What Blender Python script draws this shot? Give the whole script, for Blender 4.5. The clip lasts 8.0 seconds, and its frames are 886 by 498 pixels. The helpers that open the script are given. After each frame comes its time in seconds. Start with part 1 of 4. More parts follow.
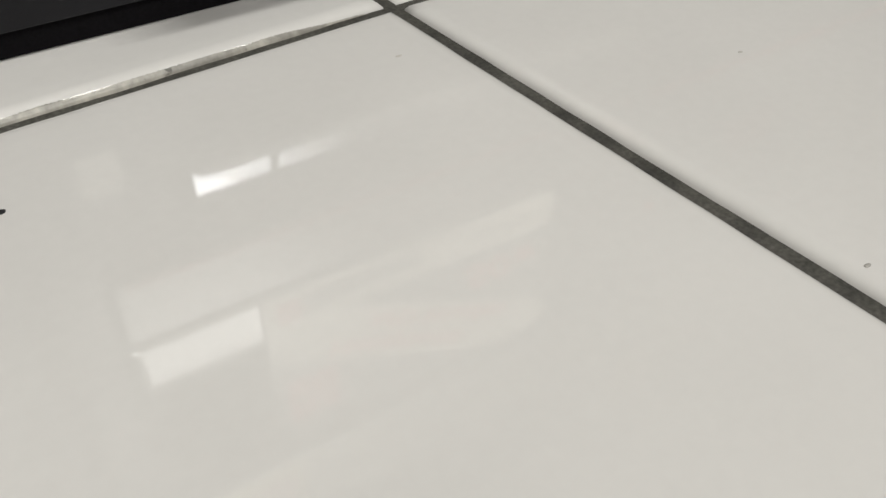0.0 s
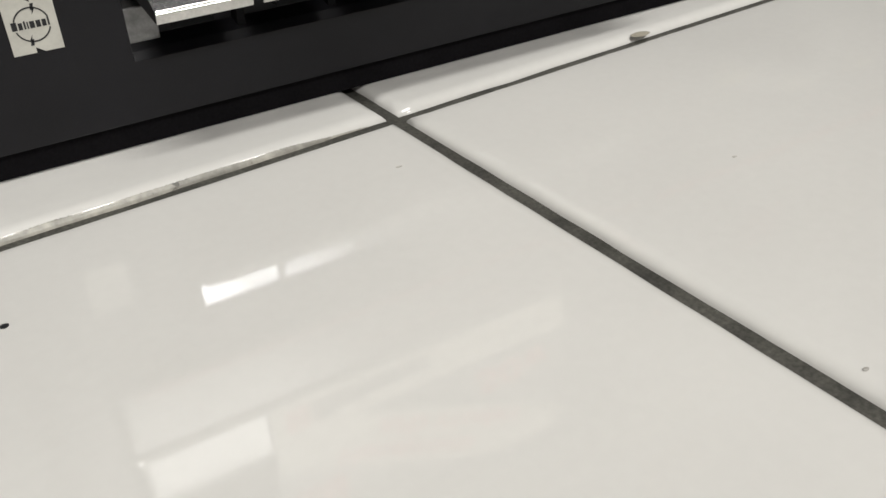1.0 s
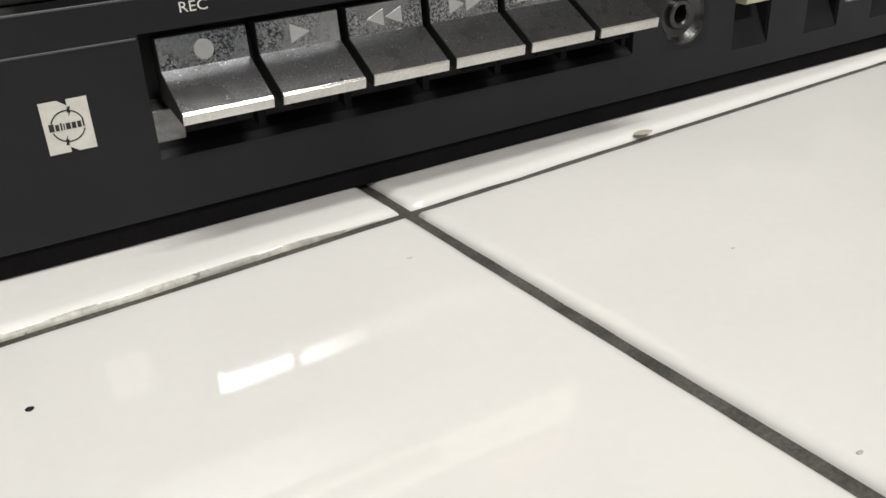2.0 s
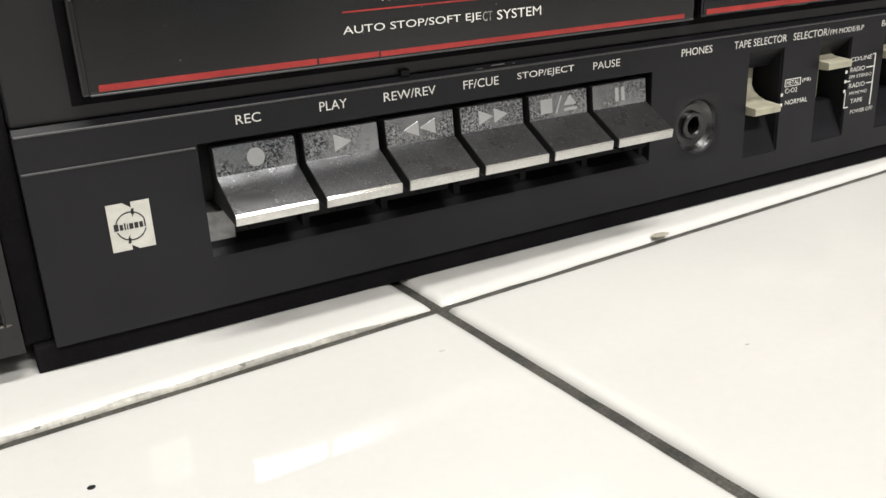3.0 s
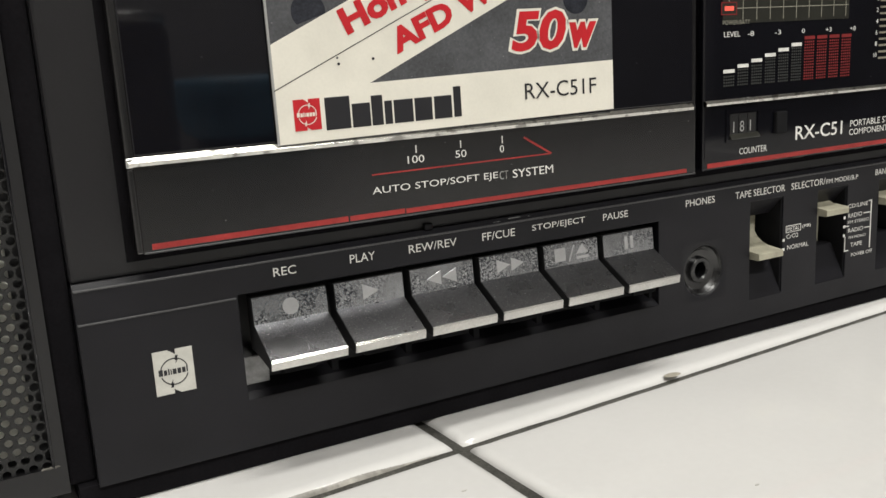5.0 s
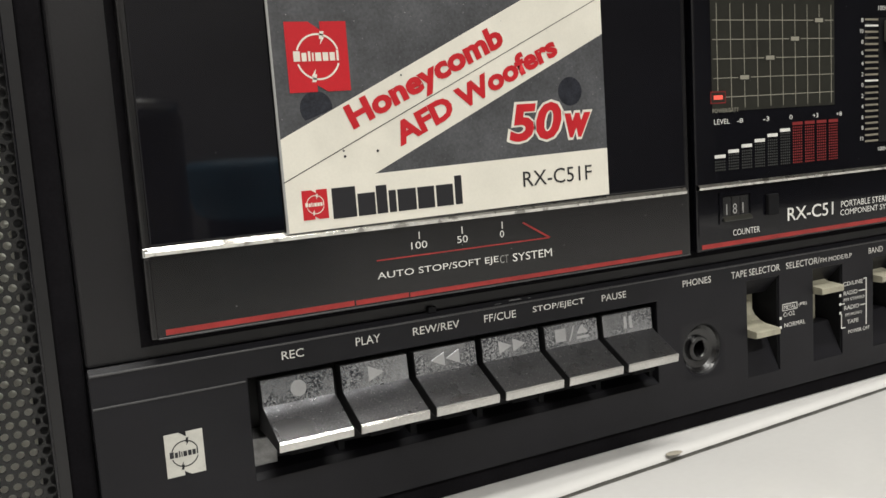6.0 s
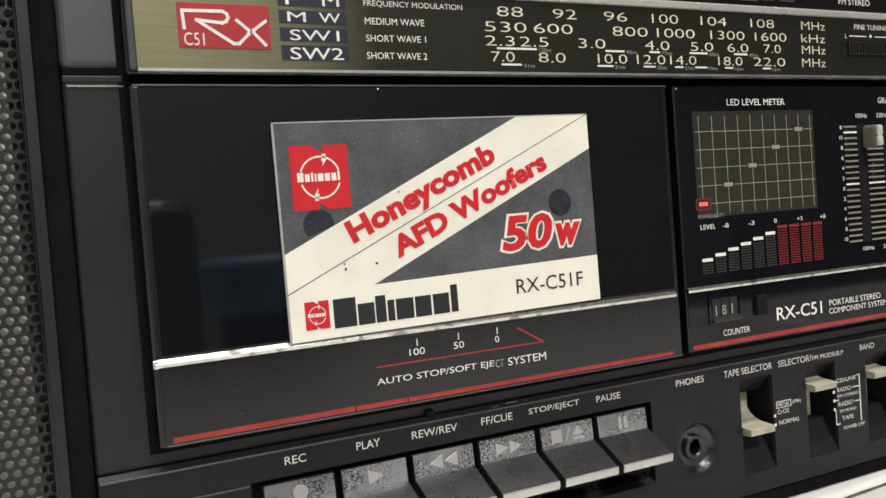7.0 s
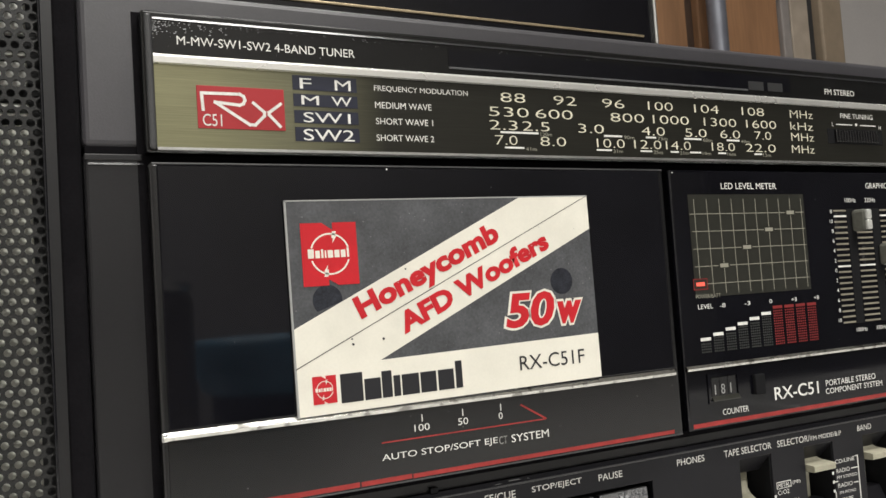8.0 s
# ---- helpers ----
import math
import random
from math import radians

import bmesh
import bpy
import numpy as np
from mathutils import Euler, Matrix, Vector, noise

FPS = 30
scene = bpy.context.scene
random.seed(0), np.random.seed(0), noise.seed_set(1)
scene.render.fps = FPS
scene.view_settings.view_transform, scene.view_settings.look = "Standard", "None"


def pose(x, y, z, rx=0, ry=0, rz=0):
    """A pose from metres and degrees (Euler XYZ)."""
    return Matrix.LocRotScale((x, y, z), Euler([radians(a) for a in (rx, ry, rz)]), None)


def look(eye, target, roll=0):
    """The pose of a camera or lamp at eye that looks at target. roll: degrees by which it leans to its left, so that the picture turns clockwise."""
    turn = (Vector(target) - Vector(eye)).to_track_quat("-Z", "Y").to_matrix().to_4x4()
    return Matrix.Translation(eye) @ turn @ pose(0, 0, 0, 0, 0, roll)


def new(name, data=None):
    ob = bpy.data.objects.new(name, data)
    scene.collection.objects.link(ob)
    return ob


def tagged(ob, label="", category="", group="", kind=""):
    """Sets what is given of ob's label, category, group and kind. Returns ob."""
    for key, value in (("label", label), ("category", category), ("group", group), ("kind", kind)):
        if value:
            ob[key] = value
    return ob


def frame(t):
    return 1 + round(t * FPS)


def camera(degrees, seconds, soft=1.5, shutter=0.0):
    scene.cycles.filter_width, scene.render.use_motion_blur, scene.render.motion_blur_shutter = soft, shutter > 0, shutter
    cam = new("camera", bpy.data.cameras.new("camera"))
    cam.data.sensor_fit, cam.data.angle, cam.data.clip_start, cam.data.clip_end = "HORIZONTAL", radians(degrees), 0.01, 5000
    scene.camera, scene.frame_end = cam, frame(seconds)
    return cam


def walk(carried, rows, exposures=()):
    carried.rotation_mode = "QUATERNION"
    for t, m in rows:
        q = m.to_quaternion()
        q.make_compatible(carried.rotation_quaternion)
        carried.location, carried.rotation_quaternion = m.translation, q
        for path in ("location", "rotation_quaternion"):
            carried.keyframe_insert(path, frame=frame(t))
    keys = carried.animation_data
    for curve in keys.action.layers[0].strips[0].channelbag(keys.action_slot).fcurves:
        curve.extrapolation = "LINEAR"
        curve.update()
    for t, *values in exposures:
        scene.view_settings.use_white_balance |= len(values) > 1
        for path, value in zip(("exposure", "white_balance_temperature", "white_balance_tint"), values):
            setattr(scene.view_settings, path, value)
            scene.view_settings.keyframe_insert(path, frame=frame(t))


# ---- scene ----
cam = camera(52.92, 8.0, soft=1.5)
PATH = [
    (0.0, pose(-0.07286, -0.14585, 0.06775, 50.305, 0.366, -32.841)),
    (0.5, pose(-0.07036, -0.14570, 0.07020, 52.664, 0.662, -32.127)),
    (1.0, pose(-0.06991, -0.14796, 0.06896, 56.815, 1.917, -32.128)),
    (1.5, pose(-0.06934, -0.15026, 0.07015, 59.700, 2.404, -31.717)),
    (3.0, pose(-0.07844, -0.16100, 0.07531, 69.311, 2.525, -29.845)),
    (3.5, pose(-0.07968, -0.16407, 0.08027, 71.218, 2.596, -29.422)),
    (4.0, pose(-0.08136, -0.16715, 0.08129, 73.731, 2.800, -29.022)),
    (4.5, pose(-0.08255, -0.16910, 0.08193, 75.637, 2.886, -28.790)),
    (6.0, pose(-0.08577, -0.17698, 0.08549, 82.437, 3.607, -28.251)),
    (6.5, pose(-0.08520, -0.18338, 0.08929, 85.105, 3.943, -27.605)),
    (7.0, pose(-0.08655, -0.18727, 0.09131, 87.959, 4.238, -27.474)),
    (7.5, pose(-0.08880, -0.18981, 0.09074, 91.017, 4.375, -27.604)),
    (8.0, pose(-0.09218, -0.18942, 0.08982, 93.335, 3.850, -28.187)),
]
EXPOSURES = [(0.0, -0.5), (1.0, -0.33), (1.7, -0.1), (3.0, 0.28), (3.5, 0.39), (4.0, 0.38), (4.5, 0.03), (6.0, -0.1), (6.5, 0.16), (7.0, 0.15), (8.0, 0.16)]
walk(cam, PATH, EXPOSURES)

# ---- light ----
world = bpy.data.worlds.new("room_dark")
world.use_nodes = True
world.node_tree.nodes["Background"].inputs[0].default_value = (0.9, 0.95, 1.0, 1)
world.node_tree.nodes["Background"].inputs[1].default_value = 0.05
scene.world = world


def area(name, eye, target, sx, sy, watts, colour):
    d = bpy.data.lights.new(name, "AREA")
    d.shape, d.size, d.size_y, d.energy, d.color = "RECTANGLE", sx, sy, watts, colour
    ob = new(name, d)
    ob.matrix_world = look(eye, target)
    return ob


area("ceiling_lamp_light", (0.05, -0.4, 1.72), (0.05, -0.4001, 0.0), 1.2, 0.16, 20, (1.0, 0.985, 0.94))
area("ceiling_lamp_light", (0.22, -1.75, 1.72), (0.22, -1.7501, 0.0), 0.9, 0.28, 42, (1.0, 0.985, 0.94))

# ---- materials ----
MM = 0.001


def material(name, colour, rough=0.5, metal=0.0, grain=0.0, grain_size=0.5, stain=0.0, stain_size=8.0,
             bump=0.0, rough_var=0.0, emit=0.0, coat=0.0, spec=0.5, ior=1.5, stretch=(1, 1, 1), spots=None):
    """A surface with two scales of variation: grain and stains, their sizes in millimetres."""
    m = bpy.data.materials.new(name)
    m.use_nodes = True
    nt = m.node_tree
    b = nt.nodes["Principled BSDF"]
    b.inputs["Base Color"].default_value = (*colour, 1)
    b.inputs["Roughness"].default_value = rough
    b.inputs["Metallic"].default_value = metal
    b.inputs["Coat Weight"].default_value = coat
    b.inputs["Specular IOR Level"].default_value = spec
    b.inputs["IOR"].default_value = ior
    b.inputs["Coat Roughness"].default_value = 0.06
    if emit:
        b.inputs["Emission Color"].default_value = (*colour, 1)
        b.inputs["Emission Strength"].default_value = emit
    tc = nt.nodes.new("ShaderNodeTexCoord")
    mp = nt.nodes.new("ShaderNodeMapping")
    mp.inputs["Scale"].default_value = stretch
    oi = nt.nodes.new("ShaderNodeObjectInfo")
    shift = nt.nodes.new("ShaderNodeVectorMath")
    shift.operation = "MULTIPLY_ADD"
    shift.inputs[1].default_value = (3.7, 1.9, 5.3)
    nt.links.new(oi.outputs["Random"], shift.inputs[0])
    nt.links.new(tc.outputs["Object"], shift.inputs[2])
    nt.links.new(shift.outputs[0], mp.inputs[0])

    def noise_tex(size, detail):
        n = nt.nodes.new("ShaderNodeTexNoise")
        n.inputs["Scale"].default_value = 1000.0 / size
        n.inputs["Detail"].default_value = detail
        nt.links.new(mp.outputs[0], n.inputs["Vector"])
        return n.outputs["Fac"]

    def ramp(src, lo, hi, c0, c1):
        r = nt.nodes.new("ShaderNodeMapRange")
        r.inputs[1].default_value, r.inputs[2].default_value = lo, hi
        r.inputs[3].default_value, r.inputs[4].default_value = c0, c1
        nt.links.new(src, r.inputs[0])
        return r.outputs[0]

    fine, broad = noise_tex(grain_size, 4), noise_tex(stain_size, 5)
    if grain or stain:
        a = ramp(fine, 0.3, 0.7, 1 - grain, 1 + grain)
        c = ramp(broad, 0.35, 0.7, 1 + stain * 0.4, 1 - stain)
        mul = nt.nodes.new("ShaderNodeMath")
        mul.operation = "MULTIPLY"
        nt.links.new(a, mul.inputs[0])
        nt.links.new(c, mul.inputs[1])
        vm = nt.nodes.new("ShaderNodeVectorMath")
        vm.operation = "SCALE"
        vm.inputs[0].default_value = colour
        nt.links.new(mul.outputs[0], vm.inputs["Scale"])
        out = vm.outputs[0]
        if spots:
            size, level, tint = spots
            s = ramp(noise_tex(size, 6), level, level + 0.06, 0, 1)
            mx = nt.nodes.new("ShaderNodeMix")
            mx.data_type = "RGBA"
            nt.links.new(s, mx.inputs[0])
            nt.links.new(out, mx.inputs[6])
            mx.inputs[7].default_value = (*tint, 1)
            out = mx.outputs[2]
        nt.links.new(out, b.inputs["Base Color"])
    if rough_var:
        nt.links.new(ramp(broad, 0.3, 0.7, max(0.02, rough - rough_var), min(1, rough + rough_var)), b.inputs["Roughness"])
    if bump:
        bp = nt.nodes.new("ShaderNodeBump")
        bp.inputs["Strength"].default_value = bump
        bp.inputs["Distance"].default_value = 0.0001
        nt.links.new(fine, bp.inputs["Height"])
        nt.links.new(bp.outputs[0], b.inputs["Normal"])
    return m


CHARCOAL = material("charcoal_plastic", (0.0090, 0.0087, 0.0112), 0.45, spec=0.3, grain=0.12, grain_size=0.25, stain=0.25, stain_size=25, bump=0.25, rough_var=0.06)
SATIN = material("satin_black_plastic", (0.008, 0.0078, 0.0085), 0.24, spec=0.8, grain=0.1, stain=0.2)
# Lit copy of the frame plastic; the upper body's brightness is in the base.
UPPER = material("frame_plastic_lit", (0.046, 0.0435, 0.0495), 0.4, spec=0.8, grain=0.1, grain_size=0.3, stain=0.2, stain_size=20, bump=0.2, rough_var=0.06)
FRAME = material("grey_black_plastic", (0.0118, 0.0113, 0.0126), 0.38, spec=0.45, grain=0.1, grain_size=0.3, stain=0.2, stain_size=20, bump=0.2, rough_var=0.06)
INNER = material("unlit_black_plastic", (0.018, 0.018, 0.019), 0.6, grain=0.1, stain=0.2)
# Extra dark black that holds the shade of gaps, groove and underside.
GAPBLACK = material("gap_shade_black", (0.0085, 0.0079, 0.0092), 0.9, spec=0.05, grain=0.2, grain_size=0.6, stain=0.2)
MATTE = material("matte_black_rubber", (0.011, 0.011, 0.012), 0.9, spec=0.1, grain=0.1, stain=0.2)
BEZEL = material("black_bezel_plastic", (0.0048, 0.0046, 0.0056), 0.38, spec=0.6, grain=0.1, stain=0.25, stain_size=15, bump=0.1)
GLOSS = material("gloss_black_plastic", (0.0048, 0.0048, 0.0068), 0.06, grain=0.1, stain=0.3, rough_var=0.03, stain_size=30)
WORN = material("worn_gloss_black", (0.008, 0.008, 0.008), 0.15, grain=0.1, stain=0.3, rough_var=0.06, stain_size=12, spots=(1.6, 0.74, (0.3, 0.3, 0.3)))
CHROME = material("worn_chrome", (0.82, 0.81, 0.77), 0.2, 1.0, grain=0.1, grain_size=1.0, stain=0.25, stain_size=5, rough_var=0.1, spots=(2.2, 0.57, (0.36, 0.35, 0.33)))
BRIGHT = material("bright_chrome", (0.85, 0.84, 0.8), 0.28, 0.7, grain=0.02, stain=0.15, stain_size=25, rough_var=0.05)
# Key ledge metal, base darkened for the dark room that it mirrors.
KEYTOP = material("key_ledge_darkened", (0.155, 0.155, 0.16), 0.29, 0.95, grain=0.28, grain_size=0.3, stain=0.25, stain_size=7, rough_var=0.05, bump=0.15, spots=(0.36, 0.645, (0.5, 0.5, 0.49)))
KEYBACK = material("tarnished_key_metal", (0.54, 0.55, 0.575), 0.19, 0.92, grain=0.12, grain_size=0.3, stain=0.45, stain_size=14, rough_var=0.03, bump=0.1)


def tarnish(m, dark, pale):
    """Dark pits and pale flecks, gathered in cloudy patches."""
    nt = m.node_tree
    b = nt.nodes["Principled BSDF"]
    src = b.inputs["Base Color"].links[0].from_socket
    mp = next(n for n in nt.nodes if n.type == "MAPPING").outputs[0]

    def mask(size, lo, hi, detail):
        n = nt.nodes.new("ShaderNodeTexNoise")
        n.inputs["Scale"].default_value, n.inputs["Detail"].default_value = 1000.0 / size, detail
        nt.links.new(mp, n.inputs["Vector"])
        r = nt.nodes.new("ShaderNodeMapRange")
        r.inputs[1].default_value, r.inputs[2].default_value = lo, hi
        nt.links.new(n.outputs["Fac"], r.inputs[0])
        return r.outputs[0]

    patch = mask(9.0, 0.36, 0.52, 2)
    for size, lo, hi, tint in ((0.55, 0.45, 0.57, dark), (0.34, 0.55, 0.63, pale)):
        mul = nt.nodes.new("ShaderNodeMath")
        mul.operation = "MULTIPLY"
        nt.links.new(mask(size, lo, hi, 3), mul.inputs[0])
        nt.links.new(patch, mul.inputs[1])
        mx = nt.nodes.new("ShaderNodeMix")
        mx.data_type = "RGBA"
        nt.links.new(mul.outputs[0], mx.inputs[0])
        nt.links.new(src, mx.inputs[6])
        mx.inputs[7].default_value = (*tint, 1)
        src = mx.outputs[2]
    nt.links.new(src, b.inputs["Base Color"])


tarnish(KEYBACK, (0.09, 0.095, 0.11), (0.8, 0.81, 0.83))
POLISHED = material("polished_key_edge", (0.7, 0.69, 0.67), 0.16, 1.0, grain=0.08, grain_size=0.6, stain=0.2, stain_size=4, rough_var=0.04)
KEYLIP = material("key_lip_metal", (0.62, 0.61, 0.585), 0.35, 0.7, grain=0.1, stain=0.15)
ICON = material("key_symbol_grey", (0.5, 0.5, 0.505), 0.22, 0.5, grain=0.05, stain=0.1)
RED = material("red_line_paint", (0.33, 0.03, 0.027), 0.35, grain=0.1, stain=0.25, stain_size=6)
CARDRED = material("card_red", (0.54, 0.02, 0.028), 0.3, grain=0.04, stain=0.08)
PRINT = material("white_print", (0.74, 0.73, 0.69), 0.5, grain=0.1, grain_size=0.3, stain=0.15, stain_size=2)
STICKER = material("pale_sticker", (0.58, 0.57, 0.52), 0.45, grain=0.03, stain=0.1, stain_size=3)
CARDWHITE = material("card_white", (0.78, 0.75, 0.66), 0.3, grain=0.02, stain=0.07, stain_size=12, spots=(3.0, 0.74, (0.45, 0.42, 0.36)))
CARDGREY = material("card_smoked", (0.092, 0.094, 0.1), 0.18, grain=0.15, grain_size=0.6, stain=0.3, stain_size=10, rough_var=0.08, spots=(0.7, 0.66, (0.2, 0.2, 0.205)))
HUB = material("hub_seen_through_card", (0.028, 0.03, 0.038), 0.2, grain=0.2, stain=0.3, stain_size=3)
CARDEDGE = material("card_edge", (0.35, 0.35, 0.34), 0.3)
INK = material("black_ink", (0.015, 0.015, 0.018), 0.4)
CREAM = material("cream_knob", (0.38, 0.36, 0.275), 0.45, grain=0.06, stain=0.2, stain_size=3)
SILVERKNOB = material("silver_knob", (0.6, 0.6, 0.57), 0.35, 0.3, grain=0.1, stain=0.2, stain_size=2)
METER = material("meter_window", (0.024, 0.024, 0.0195), 0.3, grain=0.1, stain=0.15)
GRIDLINE = material("meter_line", (0.27, 0.26, 0.21), 0.5)
LIT = material("red_led", (0.85, 0.12, 0.085), 0.3, emit=0.4)
LEDRED = material("red_dots", (0.2, 0.018, 0.018), 0.4, grain=0.2, stain=0.2, stain_size=2)
LEDGREY = material("grey_dots", (0.035, 0.037, 0.034), 0.4, grain=0.2)
NAVY = material("band_name_blue", (0.018, 0.02, 0.035), 0.35, grain=0.05, stain=0.1)
GRILLE = material("black_grille_metal", (0.02, 0.02, 0.02), 0.4, 0.3, grain=0.15, stain=0.2, bump=0.1)
CONE = material("silver_cone", (0.85, 0.85, 0.77), 0.4, grain=0.06, stain=0.2, stain_size=6)
TILE = material("white_glazed_tile", (0.72, 0.71, 0.69), 0.05, ior=1.7, grain=0.01, grain_size=2, stain=0.035, stain_size=60, rough_var=0.02, spots=(2.2, 0.8, (0.45, 0.43, 0.4)))
GROUT = material("dirty_grout", (0.06, 0.058, 0.05), 0.85, grain=0.4, grain_size=0.7, stain=0.5, stain_size=6, bump=0.6)
DIRT = material("beige_grime", (0.37, 0.355, 0.315), 0.35, spots=(2.6, 0.62, (0.10, 0.095, 0.08)), grain=0.2, grain_size=1.2, stain=0.4, stain_size=6, bump=0.15)
CHIP = material("bare_clay_chip", (0.36, 0.33, 0.27), 0.8, grain=0.2, stain=0.2)
# Three tones for unseen walls, set by the bounce and reflections they give.
PALEWALL = material("pale_bounce_wall", (0.65, 0.64, 0.62), 0.7, grain=0.03, grain_size=3, stain=0.1, stain_size=300, bump=0.2)
SHADEWALL = material("dark_reflection_wall", (0.045, 0.043, 0.042), 0.7, grain=0.03, grain_size=3, stain=0.1, stain_size=300, bump=0.2)
DIMWALL = material("dim_reflection_wall", (0.3, 0.29, 0.28), 0.7, grain=0.03, grain_size=3, stain=0.1, stain_size=300, bump=0.2)
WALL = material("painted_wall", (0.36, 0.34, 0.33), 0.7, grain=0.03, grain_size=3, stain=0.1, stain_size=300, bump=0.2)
CEIL = material("white_ceiling", (0.75, 0.74, 0.72), 0.8, grain=0.03, stain=0.08, stain_size=400)
FLOORM = material("grey_floor", (0.2, 0.19, 0.18), 0.5, grain=0.1, stain=0.3, stain_size=200)
WOOD = material("orange_brown_wood", (0.25, 0.13, 0.065), 0.5, grain=0.12, grain_size=5, stain=0.3, stain_size=60, stretch=(1, 1, 0.08))
STEEL = material("blue_grey_steel", (0.13, 0.135, 0.16), 0.45, 0.3, grain=0.05, stain=0.2, stain_size=30)
COUNTERM = material("counter_side", (0.5, 0.48, 0.45), 0.6, grain=0.05, stain=0.2, stain_size=50)
BRASS = material("pale_brass_edge", (0.6, 0.48, 0.32), 0.3, 0.8, grain=0.1, stain=0.2)
SILVEREDGE = material("silver_edge", (0.8, 0.8, 0.78), 0.25, 0.9, grain=0.1, stain=0.2)
LAMPM = material("lamp_diffuser", (1.0, 0.97, 0.9), 0.5, emit=3.0)

# brushed plate that runs from pale gold to dark olive along its length
GOLD = material("gold_to_black_plate", (0.25, 0.24, 0.15), 0.3, 0.6)
_nt = GOLD.node_tree
_tc = _nt.nodes.new("ShaderNodeTexCoord")
_sp = _nt.nodes.new("ShaderNodeSeparateXYZ")
_nt.links.new(_tc.outputs["Object"], _sp.inputs[0])
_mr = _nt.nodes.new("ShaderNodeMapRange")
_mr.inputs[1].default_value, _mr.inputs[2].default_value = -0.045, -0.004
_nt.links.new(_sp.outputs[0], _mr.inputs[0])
_mp = _nt.nodes.new("ShaderNodeMapping")
_mp.inputs["Scale"].default_value = (90, 1000, 9000)
_nt.links.new(_tc.outputs["Object"], _mp.inputs[0])
_no = _nt.nodes.new("ShaderNodeTexNoise")
_no.inputs["Scale"].default_value, _no.inputs["Detail"].default_value = 1.0, 3
_nt.links.new(_mp.outputs[0], _no.inputs["Vector"])
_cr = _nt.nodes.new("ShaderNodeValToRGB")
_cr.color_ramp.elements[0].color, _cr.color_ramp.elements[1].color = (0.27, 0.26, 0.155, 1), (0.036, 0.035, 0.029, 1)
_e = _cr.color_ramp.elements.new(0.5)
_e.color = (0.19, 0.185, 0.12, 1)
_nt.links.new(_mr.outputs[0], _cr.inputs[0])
_sc = _nt.nodes.new("ShaderNodeVectorMath")
_sc.operation = "SCALE"
_nt.links.new(_cr.outputs[0], _sc.inputs[0])
_m2 = _nt.nodes.new("ShaderNodeMapRange")
_m2.inputs[1].default_value, _m2.inputs[2].default_value, _m2.inputs[3].default_value, _m2.inputs[4].default_value = 0.3, 0.7, 0.85, 1.15
_nt.links.new(_no.outputs["Fac"], _m2.inputs[0])
_nt.links.new(_m2.outputs[0], _sc.inputs["Scale"])
_nt.links.new(_sc.outputs[0], _nt.nodes["Principled BSDF"].inputs["Base Color"])


# ---- mesh helpers (millimetres) ----
def box(x0, x1, y0, y1, z0, z1, r=0.0, seg=2, bm=None):
    """A box in a bmesh, its edges rounded by r."""
    own = bmesh.new()
    bmesh.ops.create_cube(own, size=1.0)
    for v in own.verts:
        v.co = Vector(((x0 + x1) / 2 + v.co.x * (x1 - x0), (y0 + y1) / 2 + v.co.y * (y1 - y0), (z0 + z1) / 2 + v.co.z * (z1 - z0)))
    if r:
        bmesh.ops.bevel(own, geom=list(own.edges), offset=r, segments=seg, profile=0.5, affect="EDGES")
    if bm is None:
        return own
    tmp = bpy.data.meshes.new("tmp")
    own.to_mesh(tmp)
    own.free()
    bm.from_mesh(tmp)
    bpy.data.meshes.remove(tmp)
    return bm


def finish(name, bm, mat, smooth=False):
    bmesh.ops.scale(bm, vec=(MM, MM, MM), verts=bm.verts)
    me = bpy.data.meshes.new(name)
    bm.to_mesh(me)
    bm.free()
    me.materials.append(mat)
    if smooth:
        for p in me.polygons:
            p.use_smooth = True
    return me


def part(name, bm, mat, parent, label="", smooth=False):
    ob = new(name, finish(name, bm, mat, smooth))
    ob.parent = parent
    if label:
        tagged(ob, label)
    return ob


def thing(name, label, category, at=(0, 0, 0), group="", kind=""):
    ob = new(name)
    ob.location = at
    return tagged(ob, label, category, group, kind)


def prism(profile, x0, x1):
    """A profile of (y, z) pairs drawn out along x."""
    bm = bmesh.new()
    a = [bm.verts.new((x0, y, z)) for y, z in profile]
    b = [bm.verts.new((x1, y, z)) for y, z in profile]
    bm.faces.new(a)
    bm.faces.new(b[::-1])
    for i in range(len(a)):
        j = (i + 1) % len(a)
        bm.faces.new((a[j], a[i], b[i], b[j]))
    bmesh.ops.recalc_face_normals(bm, faces=bm.faces)
    return bm


def slab(outline, y0, y1):
    """An outline of (x, z) pairs with thickness from y0 to y1."""
    bm = bmesh.new()
    a = [bm.verts.new((x, y0, z)) for x, z in outline]
    b = [bm.verts.new((x, y1, z)) for x, z in outline]
    bm.faces.new(a)
    bm.faces.new(b[::-1])
    for i in range(len(a)):
        j = (i + 1) % len(a)
        bm.faces.new((a[j], a[i], b[i], b[j]))
    bmesh.ops.recalc_face_normals(bm, faces=bm.faces)
    return bm


